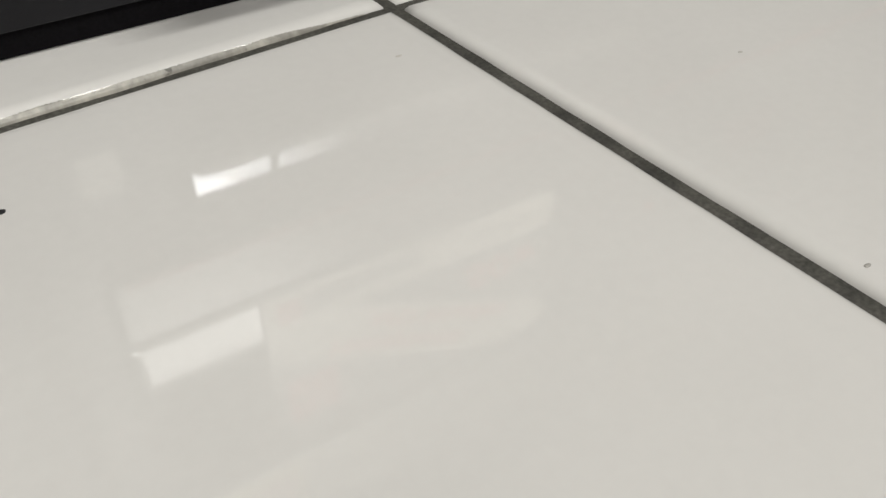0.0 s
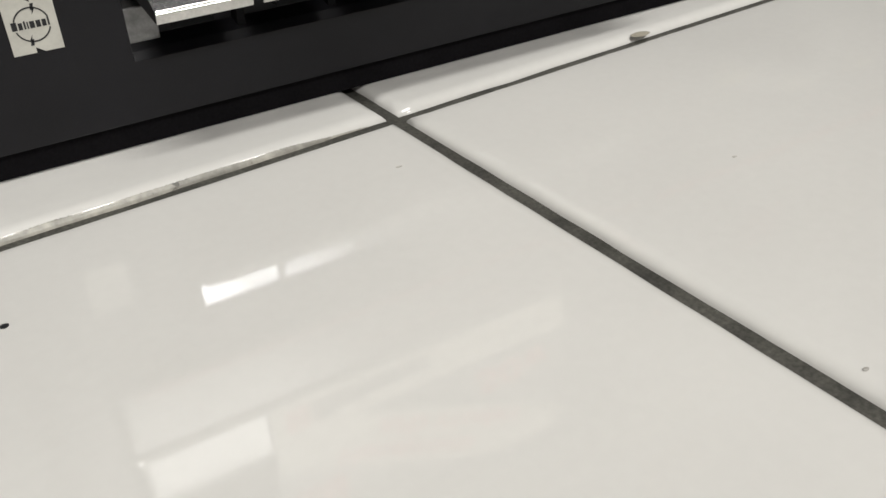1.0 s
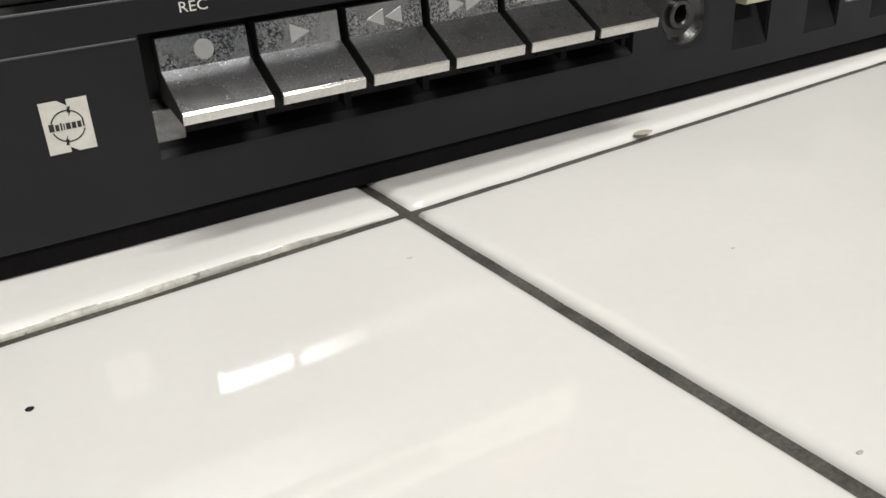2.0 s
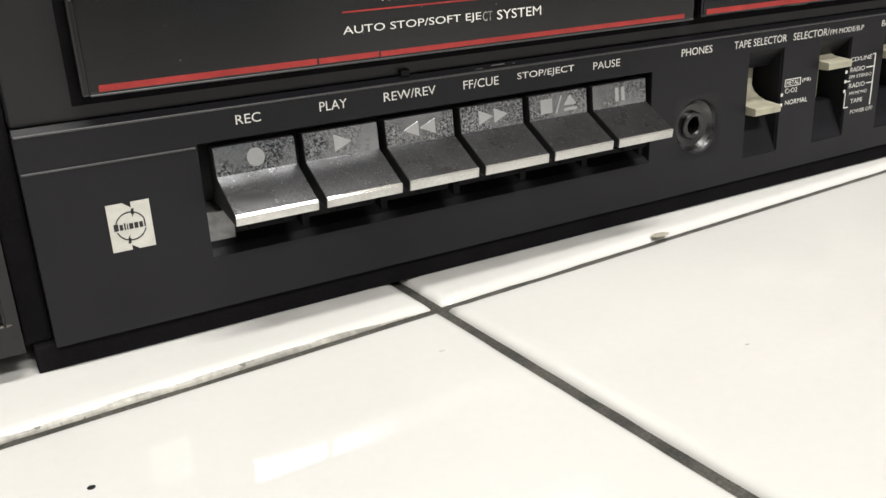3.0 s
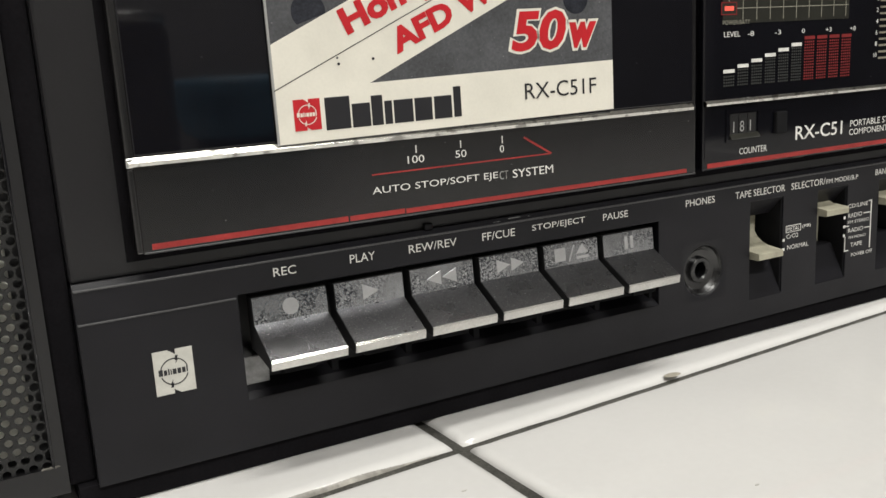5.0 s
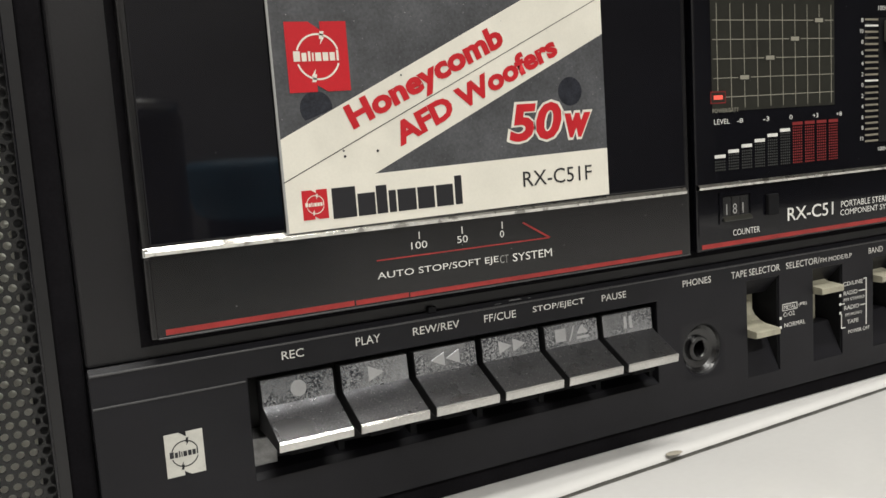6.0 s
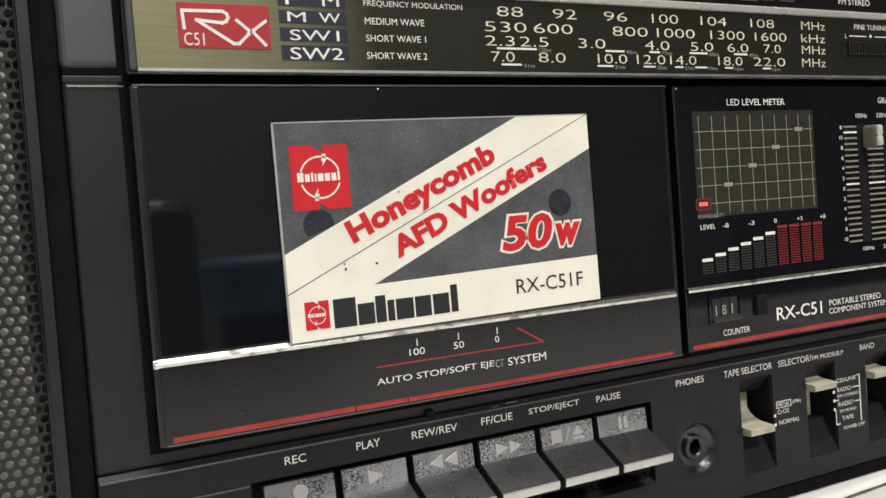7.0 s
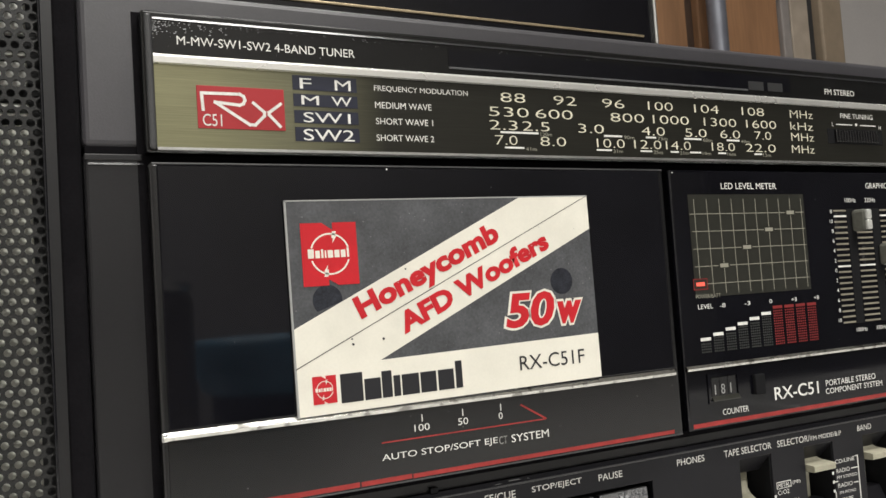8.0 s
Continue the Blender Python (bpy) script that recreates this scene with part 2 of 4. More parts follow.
def pierced(x0, x1, z0, z1, holes, y0, y1):
    """A plate from y0 to y1 with rectangular holes (x0, x1, z0, z1) through it."""
    xs = sorted({x0, x1, *(h[0] for h in holes), *(h[1] for h in holes)})
    zs = sorted({z0, z1, *(h[2] for h in holes), *(h[3] for h in holes)})
    solid = lambda i, k: 0 <= i < len(xs) - 1 and 0 <= k < len(zs) - 1 and not any(  # noqa: E731
        h[0] < (xs[i] + xs[i + 1]) / 2 < h[1] and h[2] < (zs[k] + zs[k + 1]) / 2 < h[3] for h in holes)
    bm, made = bmesh.new(), {}

    def vert(i, k, y):
        if (i, k, y) not in made:
            made[i, k, y] = bm.verts.new((xs[i], y, zs[k]))
        return made[i, k, y]

    for i in range(len(xs) - 1):
        for k in range(len(zs) - 1):
            if not solid(i, k):
                continue
            c = [(i, k), (i + 1, k), (i + 1, k + 1), (i, k + 1)]
            bm.faces.new([vert(*p, y0) for p in c])
            bm.faces.new([vert(*p, y1) for p in c[::-1]])
            for n, (di, dk) in enumerate(((0, -1), (1, 0), (0, 1), (-1, 0))):
                if not solid(i + di, k + dk):
                    p, q = c[n], c[(n + 1) % 4]
                    bm.faces.new((vert(*q, y0), vert(*p, y0), vert(*p, y1), vert(*q, y1)))
    bmesh.ops.recalc_face_normals(bm, faces=bm.faces)
    return bm


def rounded(ob, width, segments=2):
    b = ob.modifiers.new("rounded", "BEVEL")
    b.width, b.segments, b.limit_method = width * MM, segments, "ANGLE"
    return ob


def disc(cx, cz, r, y0, y1, n=32):
    return slab([(cx + r * math.cos(2 * math.pi * i / n), cz + r * math.sin(2 * math.pi * i / n)) for i in range(n)], y0, y1)


def ring(cx, cz, r0, r1, y0, y1, a0=0.0, a1=360.0, n=40):
    """Part of a flat ring between two radii."""
    out = [(cx + r1 * math.cos(radians(a0 + (a1 - a0) * i / n)), cz + r1 * math.sin(radians(a0 + (a1 - a0) * i / n))) for i in range(n + 1)]
    inn = [(cx + r0 * math.cos(radians(a0 + (a1 - a0) * i / n)), cz + r0 * math.sin(radians(a0 + (a1 - a0) * i / n))) for i in range(n + 1)]
    return slab(out + inn[::-1], y0, y1)


def letters(body, x0, z0, x1, z1, y, parent, mat=PRINT, bold=0.0, turn=None, slant=0.0, name="lettering"):
    """Printed words that fill the box x0..x1, z0..z1 on the plane y; turn: (degrees, x, z) about a point."""
    cu = bpy.data.curves.new("words", "FONT")
    cu.body, cu.offset, cu.resolution_u, cu.shear = body, bold, 3, slant
    tmp = bpy.data.objects.new("words", cu)
    me = bpy.data.meshes.new_from_object(tmp)
    bpy.data.objects.remove(tmp)
    bpy.data.curves.remove(cu)
    n = len(me.vertices)
    co = np.empty(n * 3)
    me.vertices.foreach_get("co", co)
    co = co.reshape(-1, 3)
    lo, hi = co.min(0), co.max(0)
    X = x0 + (co[:, 0] - lo[0]) / (hi[0] - lo[0]) * (x1 - x0)
    Z = z0 + (co[:, 1] - lo[1]) / (hi[1] - lo[1]) * (z1 - z0)
    if turn:
        a, cx, cz = radians(turn[0]), turn[1], turn[2]
        X, Z = cx + (X - cx) * math.cos(a) - (Z - cz) * math.sin(a), cz + (X - cx) * math.sin(a) + (Z - cz) * math.cos(a)
    me.vertices.foreach_set("co", (np.stack([X, np.full(n, y), Z], -1) * MM).ravel())
    me.materials.clear()
    me.materials.append(mat)
    ob = new(name, me)
    ob.parent = parent
    return ob


def strip(x0, x1, z0, z1, y, parent, mat, name="printed_bar", thick=0.08):
    return part(name, box(x0, x1, y - thick, y + 0.02, z0, z1), mat, parent)


# ---- room ----
def wall(name, x0, x1, y0, y1, z0, z1, mat, label, category="wall"):
    return tagged(new(name, finish(name, box(x0, x1, y0, y1, z0, z1), mat)), label, category, kind="structure")


wall("floor", -1700, 2400, -2300, 900, -950, -900, FLOORM, "plain grey floor of the room", "floor")
wall("ceiling", -1700, 2400, -2300, 900, 1800, 1850, CEIL, "plain white ceiling of the room", "ceiling")
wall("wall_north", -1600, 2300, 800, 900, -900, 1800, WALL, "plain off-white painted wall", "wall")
# South, west and east walls are unseen, added to shape light and reflections.
wall("wall_south", -1600, 2300, -2300, -2200, -900, 1800, DIMWALL, "unseen grey wall, dimmed for the stereo's reflections", "wall")
wall("wall_west", -1700, -1600, -2300, 900, -900, 1800, PALEWALL, "unseen pale wall, added to brighten from the left", "wall")
wall("wall_east", 2300, 2400, -2300, 900, -900, 1800, SHADEWALL, "unseen dark wall, added to darken reflections on the right", "wall")

panel = thing("wooden_panel", "tall orange-brown wooden panel standing against the wall", "panel", kind="")
part("board", box(300, 862, 770, 798, -900, 1500, 3), WOOD, panel)
# Shadow in the gap beside the pole, painted as a dark brown strip.
part("dark_seam", box(862, 886, 782, 798, -900, 1500, 1), material("gap_shadow_brown", (0.045, 0.025, 0.016), 0.6, grain=0.1, stain=0.2), panel, "dark brown strip for the gap's shadow")
part("board", box(886, 1058, 770, 798, -900, 1500, 3), WOOD, panel)
part("edge_strip", box(1060, 1079, 764, 798, -900, 1500, 2), material("grey_strip", (0.2, 0.18, 0.17), 0.5, grain=0.1, stain=0.2, stain_size=40), panel, "grey edge strip")
part("edge_strip", box(1081, 1122, 764, 798, -900, 1500, 2), material("taupe_strip", (0.30, 0.25, 0.20), 0.6, grain=0.1, stain=0.2, stain_size=40), panel)
part("dark_seam", box(1124, 1146, 775, 798, -900, 1500, 1), INNER, panel, "black seam")
part("post", box(1148, 1200, 760, 798, -900, 1500, 4), material("brown_post", (0.22, 0.17, 0.12), 0.6, grain=0.1, stain=0.2, stain_size=40), panel, "dull brown post")


def pole(x, y, r):
    t = thing("metal_pole", "upright blue-grey metal pole beside the wooden panel", "pole")
    bm = bmesh.new()
    bmesh.ops.create_cone(bm, cap_ends=True, segments=24, radius1=r, radius2=r, depth=2400)
    bmesh.ops.translate(bm, vec=(x, y, 300), verts=bm.verts)
    part("tube", bm, STEEL, t, smooth=True)
    part("foot_flange", box(x - 2 * r, x + 2 * r, y - 2 * r, y + 2 * r, -900, -890, 2), STEEL, t)


pole(882, 730, 14)


def ceiling_lamp(x, y):
    t = thing("ceiling_lamp", "white fluorescent ceiling lamp with a glowing diffuser", "lamp", group="ceiling lamps")
    part("housing", box(x - 620, x + 620, y - 150, y + 150, 1745, 1799, 8), CEIL, t)
    part("diffuser", box(x - 600, x + 600, y - 130, y + 130, 1728, 1744, 5), LAMPM, t, "glowing white diffuser")


ceiling_lamp(50, -400)
ceiling_lamp(220, -1750)

# ---- stereo: body ----
YP = 0.0      # lower front panel
YF = 2.0      # front frame
YD = -2.4     # cassette door, meter module and tuner
XR = 240.0    # far end of the body
stereo = thing("stereo_cassette_recorder", "charcoal black portable stereo cassette recorder standing on white tiles", "stereo")
body = part("body", box(-70, XR, YF, 132, 44.5, 124.7, 0.9, 3), FRAME, stereo, "dark grey plastic body")
part("upper_body", box(-70, XR, YF, 132, 126.0, 160, 1.4, 3), UPPER, stereo, "upper body in frame plastic, base lightened for the light on it")
low = part("lower_body", box(-69.6, XR - 0.4, 14, 131, 5, 44.2, 1), CHARCOAL, stereo)
part("base", box(-73.6, XR - 2, 1.5, 126, 0.15, 5.2, 0.3), GAPBLACK, stereo, "recessed base, blackened for the shade under the stereo")
# thin seam between the upper frame and the tuner frame
part("frame_seam", box(-69.6, XR - 0.4, YF + 0.6, 130, 124.4, 126.2), GAPBLACK, stereo)
part("frame_edge", box(-69.9, -58.6, YF - 0.3, YF + 0.3, 123.2, 124.5, 0.2), FRAME, stereo)
# Flat black pieces stand in for the shaded groove and loudspeaker gap.
part("front_surround", box(-59.5, XR - 1, YF - 0.15, YF + 0.4, 47.2, 154.9, 0.1), GAPBLACK, stereo, "black sheet for the shaded groove round door and tuner")
part("speaker_rail", box(-74.8, -70.1, 3.4, 122, 5.3, 158, 0.5), GAPBLACK, stereo, "black filler for the shaded gap beside the loudspeaker")

# ---- stereo: lower panel with its openings ----
SLOTS = (102.3, 129.2, 156.1)
SW = 12.8
openings = [(-39.8, 69.6, 15.6, 37.7), (77.8, 92.8, 14.6, 29.6)] + [(s, s + SW, 11.0, 38.6) for s in SLOTS]
front = rounded(part("front_panel", pierced(-70, XR, 5.0, 43.7, openings, YP, 13.8), CHARCOAL, stereo, "charcoal lower front panel"), 0.18)
part("catch", box(3.2, 5.2, 0.9, 2.2, 44.6, 46.0, 0.2), MATTE, stereo, "small black door catch")
part("ledge", prism([(0.5, 43.72), (YF + 4, 43.72), (YF + 4, 44.6), (1.6, 44.6)], -69.8, XR - 0.2), CHARCOAL, stereo)
BRIGHTEDGE = material("polished_black_edge", (0.02, 0.02, 0.022), 0.2, ior=1.6, grain=0.1, stain=0.2)
# Paler than the panels: highlights of edges and rails are in the base.
EDGE = material("highlight_edge_plastic", (0.06, 0.06, 0.062), 0.3, grain=0.1, stain=0.2)
part("frame_glint", prism([(YF - 0.35, 122.25), (YF + 0.2, 122.2), (YF + 0.2, 122.95), (YF + 0.05, 122.95)], -69.2, -58.4), BRIGHTEDGE, stereo)
# Pale ribs added as the bright lines of light along the panel edges.
part("panel_edge", box(-69.8, -40.2, -0.22, 0.1, 36.95, 37.35, 0.12), EDGE, stereo)
part("top_edge", box(-69.8, XR - 1, -0.2, 0.3, 43.35, 43.8, 0.15), EDGE, stereo)

# key well
PLATE = material("bare_metal_plate", (0.3, 0.3, 0.3), 0.35, 0.6, grain=0.15, stain=0.5, stain_size=4)
part("well_back", box(-39.9, 69.7, 11.5, 13.6, 15.5, 37.8), INNER, stereo)
part("well_floor", prism([(0.1, 15.62), (11.4, 15.62), (11.4, 19.8), (1.6, 16.7)], -39.7, 69.5), CHARCOAL, stereo)
part("well_sill", box(-39.6, 69.5, 5.2, 11.4, 15.7, 22.0, 0.4), CHARCOAL, stereo, "charcoal sill under the keys")
part("well_plate", box(-39.4, -33.8, 3.8, 11.4, 16.9, 23.4, 0.3), PLATE, stereo, "bare metal plate behind the keys")
for i in range(1, 7):
    x = -38.2 + 17.78 * i
    part("key_divider", box(x, x + 1.6, 2.5, 11.4, 16.5, 27.5, 0.15), MATTE, stereo)


def key_meshes():
    body_bm = prism([(2.1, 35.85), (5.2, 35.9), (5.2, 24.5), (1.5, 24.5), (-7.0, 23.3), (-7.6, 23.5), (-7.9, 25.1), (1.6, 30.2)], 0, 16.0)
    return finish("key", body_bm, INNER)


def key(x, symbol):
    k = new("key", KEYMESH)
    k.parent = stereo
    k.location = ((x - 0.45) * MM, -1.6 * MM, 0.57 * MM)
    tagged(k, "metal-faced piano key")
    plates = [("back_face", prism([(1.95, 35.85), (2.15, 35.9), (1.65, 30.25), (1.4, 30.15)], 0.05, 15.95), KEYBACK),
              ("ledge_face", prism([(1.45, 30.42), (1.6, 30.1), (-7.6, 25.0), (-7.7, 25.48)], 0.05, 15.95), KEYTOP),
              ("lip", prism([(-7.85, 25.38), (-8.22, 25.25), (-7.92, 23.35), (-7.5, 23.35)], 0.0, 16.0), KEYLIP)]
    for n, bm, m in plates:
        part(n, bm, m, k)
    part("edge_glint", prism([(-7.86, 25.4), (-7.5, 25.3), (-7.7, 24.9), (-8.24, 25.05)], 0.1, 15.9), POLISHED, k)
    part("clip", box(2.6, 9.6, -6.4, -3.0, 21.8, 23.6, 0.15), MATTE, k)

    def face(outline):
        """A symbol on the sloping back face, in its own x and height."""
        bm = bmesh.new()
        lo = [(px, 1.4 + (pz / 5.7) * 0.55 - 0.12, 30.15 + pz) for px, pz in outline]
        a = [bm.verts.new(p) for p in lo]
        b = [bm.verts.new((p[0], p[1] + 0.15, p[2])) for p in lo]
        bm.faces.new(a)
        bm.faces.new(b[::-1])
        for i in range(len(a)):
            j = (i + 1) % len(a)
            bm.faces.new((a[j], a[i], b[i], b[j]))
        bmesh.ops.recalc_face_normals(bm, faces=bm.faces)
        part("symbol", bm, ICON, k)

    if symbol == "rec":
        face([(8 + 1.75 * math.cos(2 * math.pi * i / 24), 2.9 + 1.75 * math.sin(2 * math.pi * i / 24)) for i in range(24)])
    elif symbol == "play":
        face([(6.3, 1.2), (10.1, 2.9), (6.3, 4.7)])
    elif symbol == "rew":
        face([(4.0, 3.0), (7.6, 1.4), (7.6, 4.6)])
        face([(7.9, 3.0), (11.5, 1.4), (11.5, 4.6)])
    elif symbol == "ff":
        face([(4.5, 1.4), (8.1, 3.0), (4.5, 4.6)])
        face([(8.4, 1.4), (12.0, 3.0), (8.4, 4.6)])
    elif symbol == "stop":
        face([(3.0, 1.4), (6.2, 1.4), (6.2, 4.6), (3.0, 4.6)])
        face([(7.0, 1.1), (7.4, 1.1), (9.0, 4.9), (8.6, 4.9)])
        face([(9.4, 2.6), (13.0, 2.6), (11.2, 4.8)])
        face([(9.4, 1.3), (13.0, 1.3), (13.0, 2.0), (9.4, 2.0)])
    else:
        face([(6.6, 1.4), (7.6, 1.4), (7.6, 4.6), (6.6, 4.6)])
        face([(8.4, 1.4), (9.4, 1.4), (9.4, 4.6), (8.4, 4.6)])


KEYMESH = key_meshes()
for i, s in enumerate(("rec", "play", "rew", "ff", "stop", "pause")):
    key(-36.7 + 17.78 * i, s)

YT = YP - 0.06
letters("REC", -32.17, 40.23, -27.34, 42.02, YT, front)
letters("PLAY", -15.44, 40.32, -9.63, 42.15, YT, front)
letters("REW/REV", -1.55, 40.32, 10.40, 42.15, YT, front)
letters("FF/CUE", 17.12, 40.32, 25.95, 42.15, YT, front)
letters("STOP/EJECT", 30.78, 40.32, 46.20, 42.15, YT, front)
letters("PAUSE", 51.68, 40.3, 59.51, 42.0, YT, front)
letters("PHONES", 78.71, 40.2, 88.87, 42.0, YT, front)
letters("TAPE SELECTOR", 96.44, 40.05, 115.46, 41.95, YT, front)
letters("SELECTOR/", 117.99, 40.0, 132.0, 41.9, YT, front)
letters("FM MODE/B.P", 132.4, 40.05, 146.17, 41.4, YT, front)
letters("BAND", 153.94, 40.2, 160.57, 41.9, YT, front)
letters("METAL", 116.9, 28.35, 121.8, 29.5, YT, front)
letters("(PB)", 122.95, 28.3, 126.4, 29.5, YT, front)
letters("CrO2", 116.6, 26.2, 121.3, 27.5, YT, front)
letters("NORMAL", 117.0, 23.0, 125.7, 24.3, YT, front)
letters("CD/LINE", 142.3, 31.6, 151.2, 32.8, YT, front)
letters("RADIO", 142.56, 28.7, 148.71, 30.0, YT, front)
letters("FM STEREO", 142.55, 26.9, 152.0, 27.8, YT, front)
letters("RADIO", 142.79, 24.2, 149.48, 25.5, YT, front)
letters("FM MONO", 143.2, 22.2, 150.8, 23.1, YT, front)
letters("TAPE", 144.04, 19.8, 149.21, 21.0, YT, front)
letters("POWER OFF", 144.54, 16.7, 154.2, 17.8, YT, front)
for x0, x1, z0, z1 in ((116.3, 122.4, 29.75, 29.95), (116.3, 122.4, 27.95, 28.1), (116.3, 116.5, 28.0, 29.9), (122.2, 122.4, 28.0, 29.9),
                       (115.1, 115.9, 25.6, 26.4), (115.1, 115.9, 22.9, 23.7), (140.6, 141.4, 28.6, 29.4), (140.6, 141.4, 25.9, 26.7),
                       (140.6, 141.4, 23.2, 24.0), (152.6, 153.0, 18.4, 33.0), (149.4, 152.8, 29.2, 29.5), (150.2, 152.8, 24.7, 25.0),
                       (151.6, 152.8, 32.7, 33.0), (141.4, 141.7, 19.0, 23.2), (141.4, 143.2, 18.7, 19.0), (140.9, 143.0, 26.1, 26.4)):
    strip(x0, x1, z0, z1, YP, front, PRINT)


def turned_rings(cx, cz, rows, close):
    """A surface through square or round loops about (cx, cz)."""
    n, bm, loops = 48, bmesh.new(), []
    for square, r, y in rows:
        row = []
        for i in range(n):
            a = 2 * math.pi * (i + 0.5) / n
            c, d = math.cos(a), math.sin(a)
            k = r / max(abs(c), abs(d)) if square else r
            row.append(bm.verts.new((cx + k * c, y, cz + k * d)))
        loops.append(row)
    for p, q in zip(loops, loops[1:]):
        for i in range(n):
            j = (i + 1) % n
            bm.faces.new((p[i], p[j], q[j], q[i]))
    if close:
        bm.faces.new(loops[-1])
    bmesh.ops.recalc_face_normals(bm, faces=bm.faces)
    return bm


def jack(cx, cz, half):
    """Round sunken headphone socket in a square opening."""
    part("socket_surround", turned_rings(cx, cz, ((True, half, -0.03), (False, 7.3, -0.03), (False, 7.0, 0.12), (False, 6.8, 0.5)), False), CHARCOAL, front, smooth=True)
    part("headphone_socket", turned_rings(cx, cz, ((False, 6.8, 0.45), (False, 6.4, 1.2), (False, 5.4, 1.9), (False, 3.6, 2.1), (False, 3.5, 1.2), (False, 3.2, 0.9), (False, 2.4, 0.95), (False, 2.05, 1.4), (False, 1.9, 9.0)), True),
         SATIN, front, "round black headphone socket")


jack(85.3, 22.1, 8.4)


def slide_switch(x, lip_z):
    """A J-shaped slider in a slot whose floor runs out to the panel in a ramp."""
    k = part("slide_switch", box(x + 0.5, x + SW - 1.6, 8.6, 10.2, 12.0, 36.1), CREAM, front, "cream slide switch in a black slot")
    part("slot_back", box(x + 0.02, x + SW - 0.02, 10.3, 13.6, 11.2, 38.55), MATTE, k)
    part("slot_side", box(x + SW - 0.35, x + SW + 0.02, 0.6, 10.2, 11.2, 38.5), MATTE, k)
    part("slot_side", box(x - 0.02, x + 0.35, 0.6, 10.2, 11.2, 38.5), MATTE, k)
    part("slot_top", prism([(0.02, 38.58), (8.5, 38.58), (8.5, 33.4), (5.1, 33.4), (4.4, 33.8)], x + 0.02, x + SW - 0.36), CHARCOAL, k)
    part("slot_ramp", prism([(0.02, 11.02), (4.7, 20.6), (5.1, 20.9), (8.5, 20.9), (8.5, 11.02)], x + 0.02, x + SW - 0.36), CHARCOAL, k)
    part("lip", rounded_lip(x, lip_z), CREAM, k)


def rounded_lip(x, z):
    prof = [(8.7, z + 7.0), (8.0, z + 4.6), (6.8, z + 2.8), (5.0, z + 1.6), (2.8, z + 0.85), (-2.2, z + 0.45), (-2.5, z + 0.2), (-2.5, z - 1.3), (-2.2, z - 1.5), (8.7, z - 1.5)]
    return prism(prof, x + 0.9, x + SW - 2.5)


slide_switch(SLOTS[0], 23.8)
slide_switch(SLOTS[1], 32.5)
slide_switch(SLOTS[2], 32.5)


# emblem sticker: a notched pale square with a broken ring and a bar
def emblem(x0, x1, z0, z1, y, parent, ground, mark, name="emblem"):
    w, h = x1 - x0, z1 - z0
    f = lambda u, v: (x0 + u * w, z0 + v * h)  # noqa: E731
    e = part(name, slab([f(0, 0), f(0.45, 0), f(0.45, 0.1), f(0.62, 0.0), f(1, 0), f(1, 1), f(0.57, 1), f(0.57, 0.88), f(0.38, 1), f(0, 1)], y - 0.12, y), ground, parent)
    cx, cz, r = x0 + w / 2, z0 + h / 2, 0.36 * min(w, h)
    part("ring", ring(cx, cz, r * 0.92, r, y - 0.17, y - 0.05, 18, 162), mark, e)
    part("ring", ring(cx, cz, r * 0.92, r, y - 0.17, y - 0.05, 198, 342), mark, e)
    for u0, u1, v1 in ((0.1, 0.2, 0.585), (0.225, 0.3, 0.56), (0.325, 0.36, 0.58), (0.385, 0.41, 0.56), (0.435, 0.525, 0.56), (0.55, 0.635, 0.56), (0.66, 0.74, 0.56), (0.765, 0.8, 0.59)):
        part("bar", box(x0 + u0 * w * 1.05, x0 + u1 * w * 1.05, y - 0.17, y - 0.05, z0 + 0.44 * h, z0 + v1 * h), mark, e)
    for s in (1, -1):
        part("flash", slab([(cx + s * a * w, cz + s * b * h) for a, b in ((0.06, 0.36), (0.13, 0.36), (0.1, 0.28), (0.13, 0.28), (0.05, 0.17), (0.07, 0.25), (0.04, 0.25))], y - 0.17, y - 0.05), mark, e)
    return e


emblem(-57.5, -49.9, 20.5, 29.4, YP, front, STICKER, INK, "emblem_sticker")

# ---- stereo: cassette door ----
door = part("cassette_door", box(-58.0, 79.9, YD, YF + 0.2, 49.0, 122.2, 0.7, 3), SATIN, stereo, "black cassette door")
part("door_window", box(-56.6, 78.2, YD - 0.35, YD + 0.3, 67.2, 121.6, 0.3), GLOSS, door, "smoked dark window")
part("chrome_strip", prism([(YD + 0.3, 67.1), (YD - 0.4, 67.0), (YD - 1.1, 66.1), (YD - 1.0, 65.4), (YD + 0.3, 65.2)], -57.8, 78.0), CHROME, door, "worn chrome strip")
part("edge_rail", box(-58.1, -56.9, YD - 0.45, YD + 0.1, 49.2, 65.1, 0.35, 3), SATIN, door, "raised black edge rail")
part("edge_rail", box(-56.8, 79.5, YD - 0.25, YD + 0.1, 49.05, 49.45, 0.15), EDGE, door)
part("edge_rail", box(-57.6, 79.5, YD - 0.25, YD + 0.1, 121.75, 122.15, 0.15), EDGE, door)
part("strip_end", box(-58.2, -57.0, YD - 0.9, YD + 0.3, 65.2, 67.0, 0.2), SILVEREDGE, door)
strip(-55.3, -16.0, 49.75, 50.85, YD, door, RED, "red_line")
strip(-15.6, -3.0, 49.75, 50.8, YD, door, RED, "red_line")
strip(-2.7, 76.6, 49.7, 50.7, YD, door, RED, "red_line")
letters("100", -1.68, 60.15, 2.29, 61.75, YD - 0.06, door)
letters("50", 9.87, 60.2, 12.64, 61.8, YD - 0.06, door)
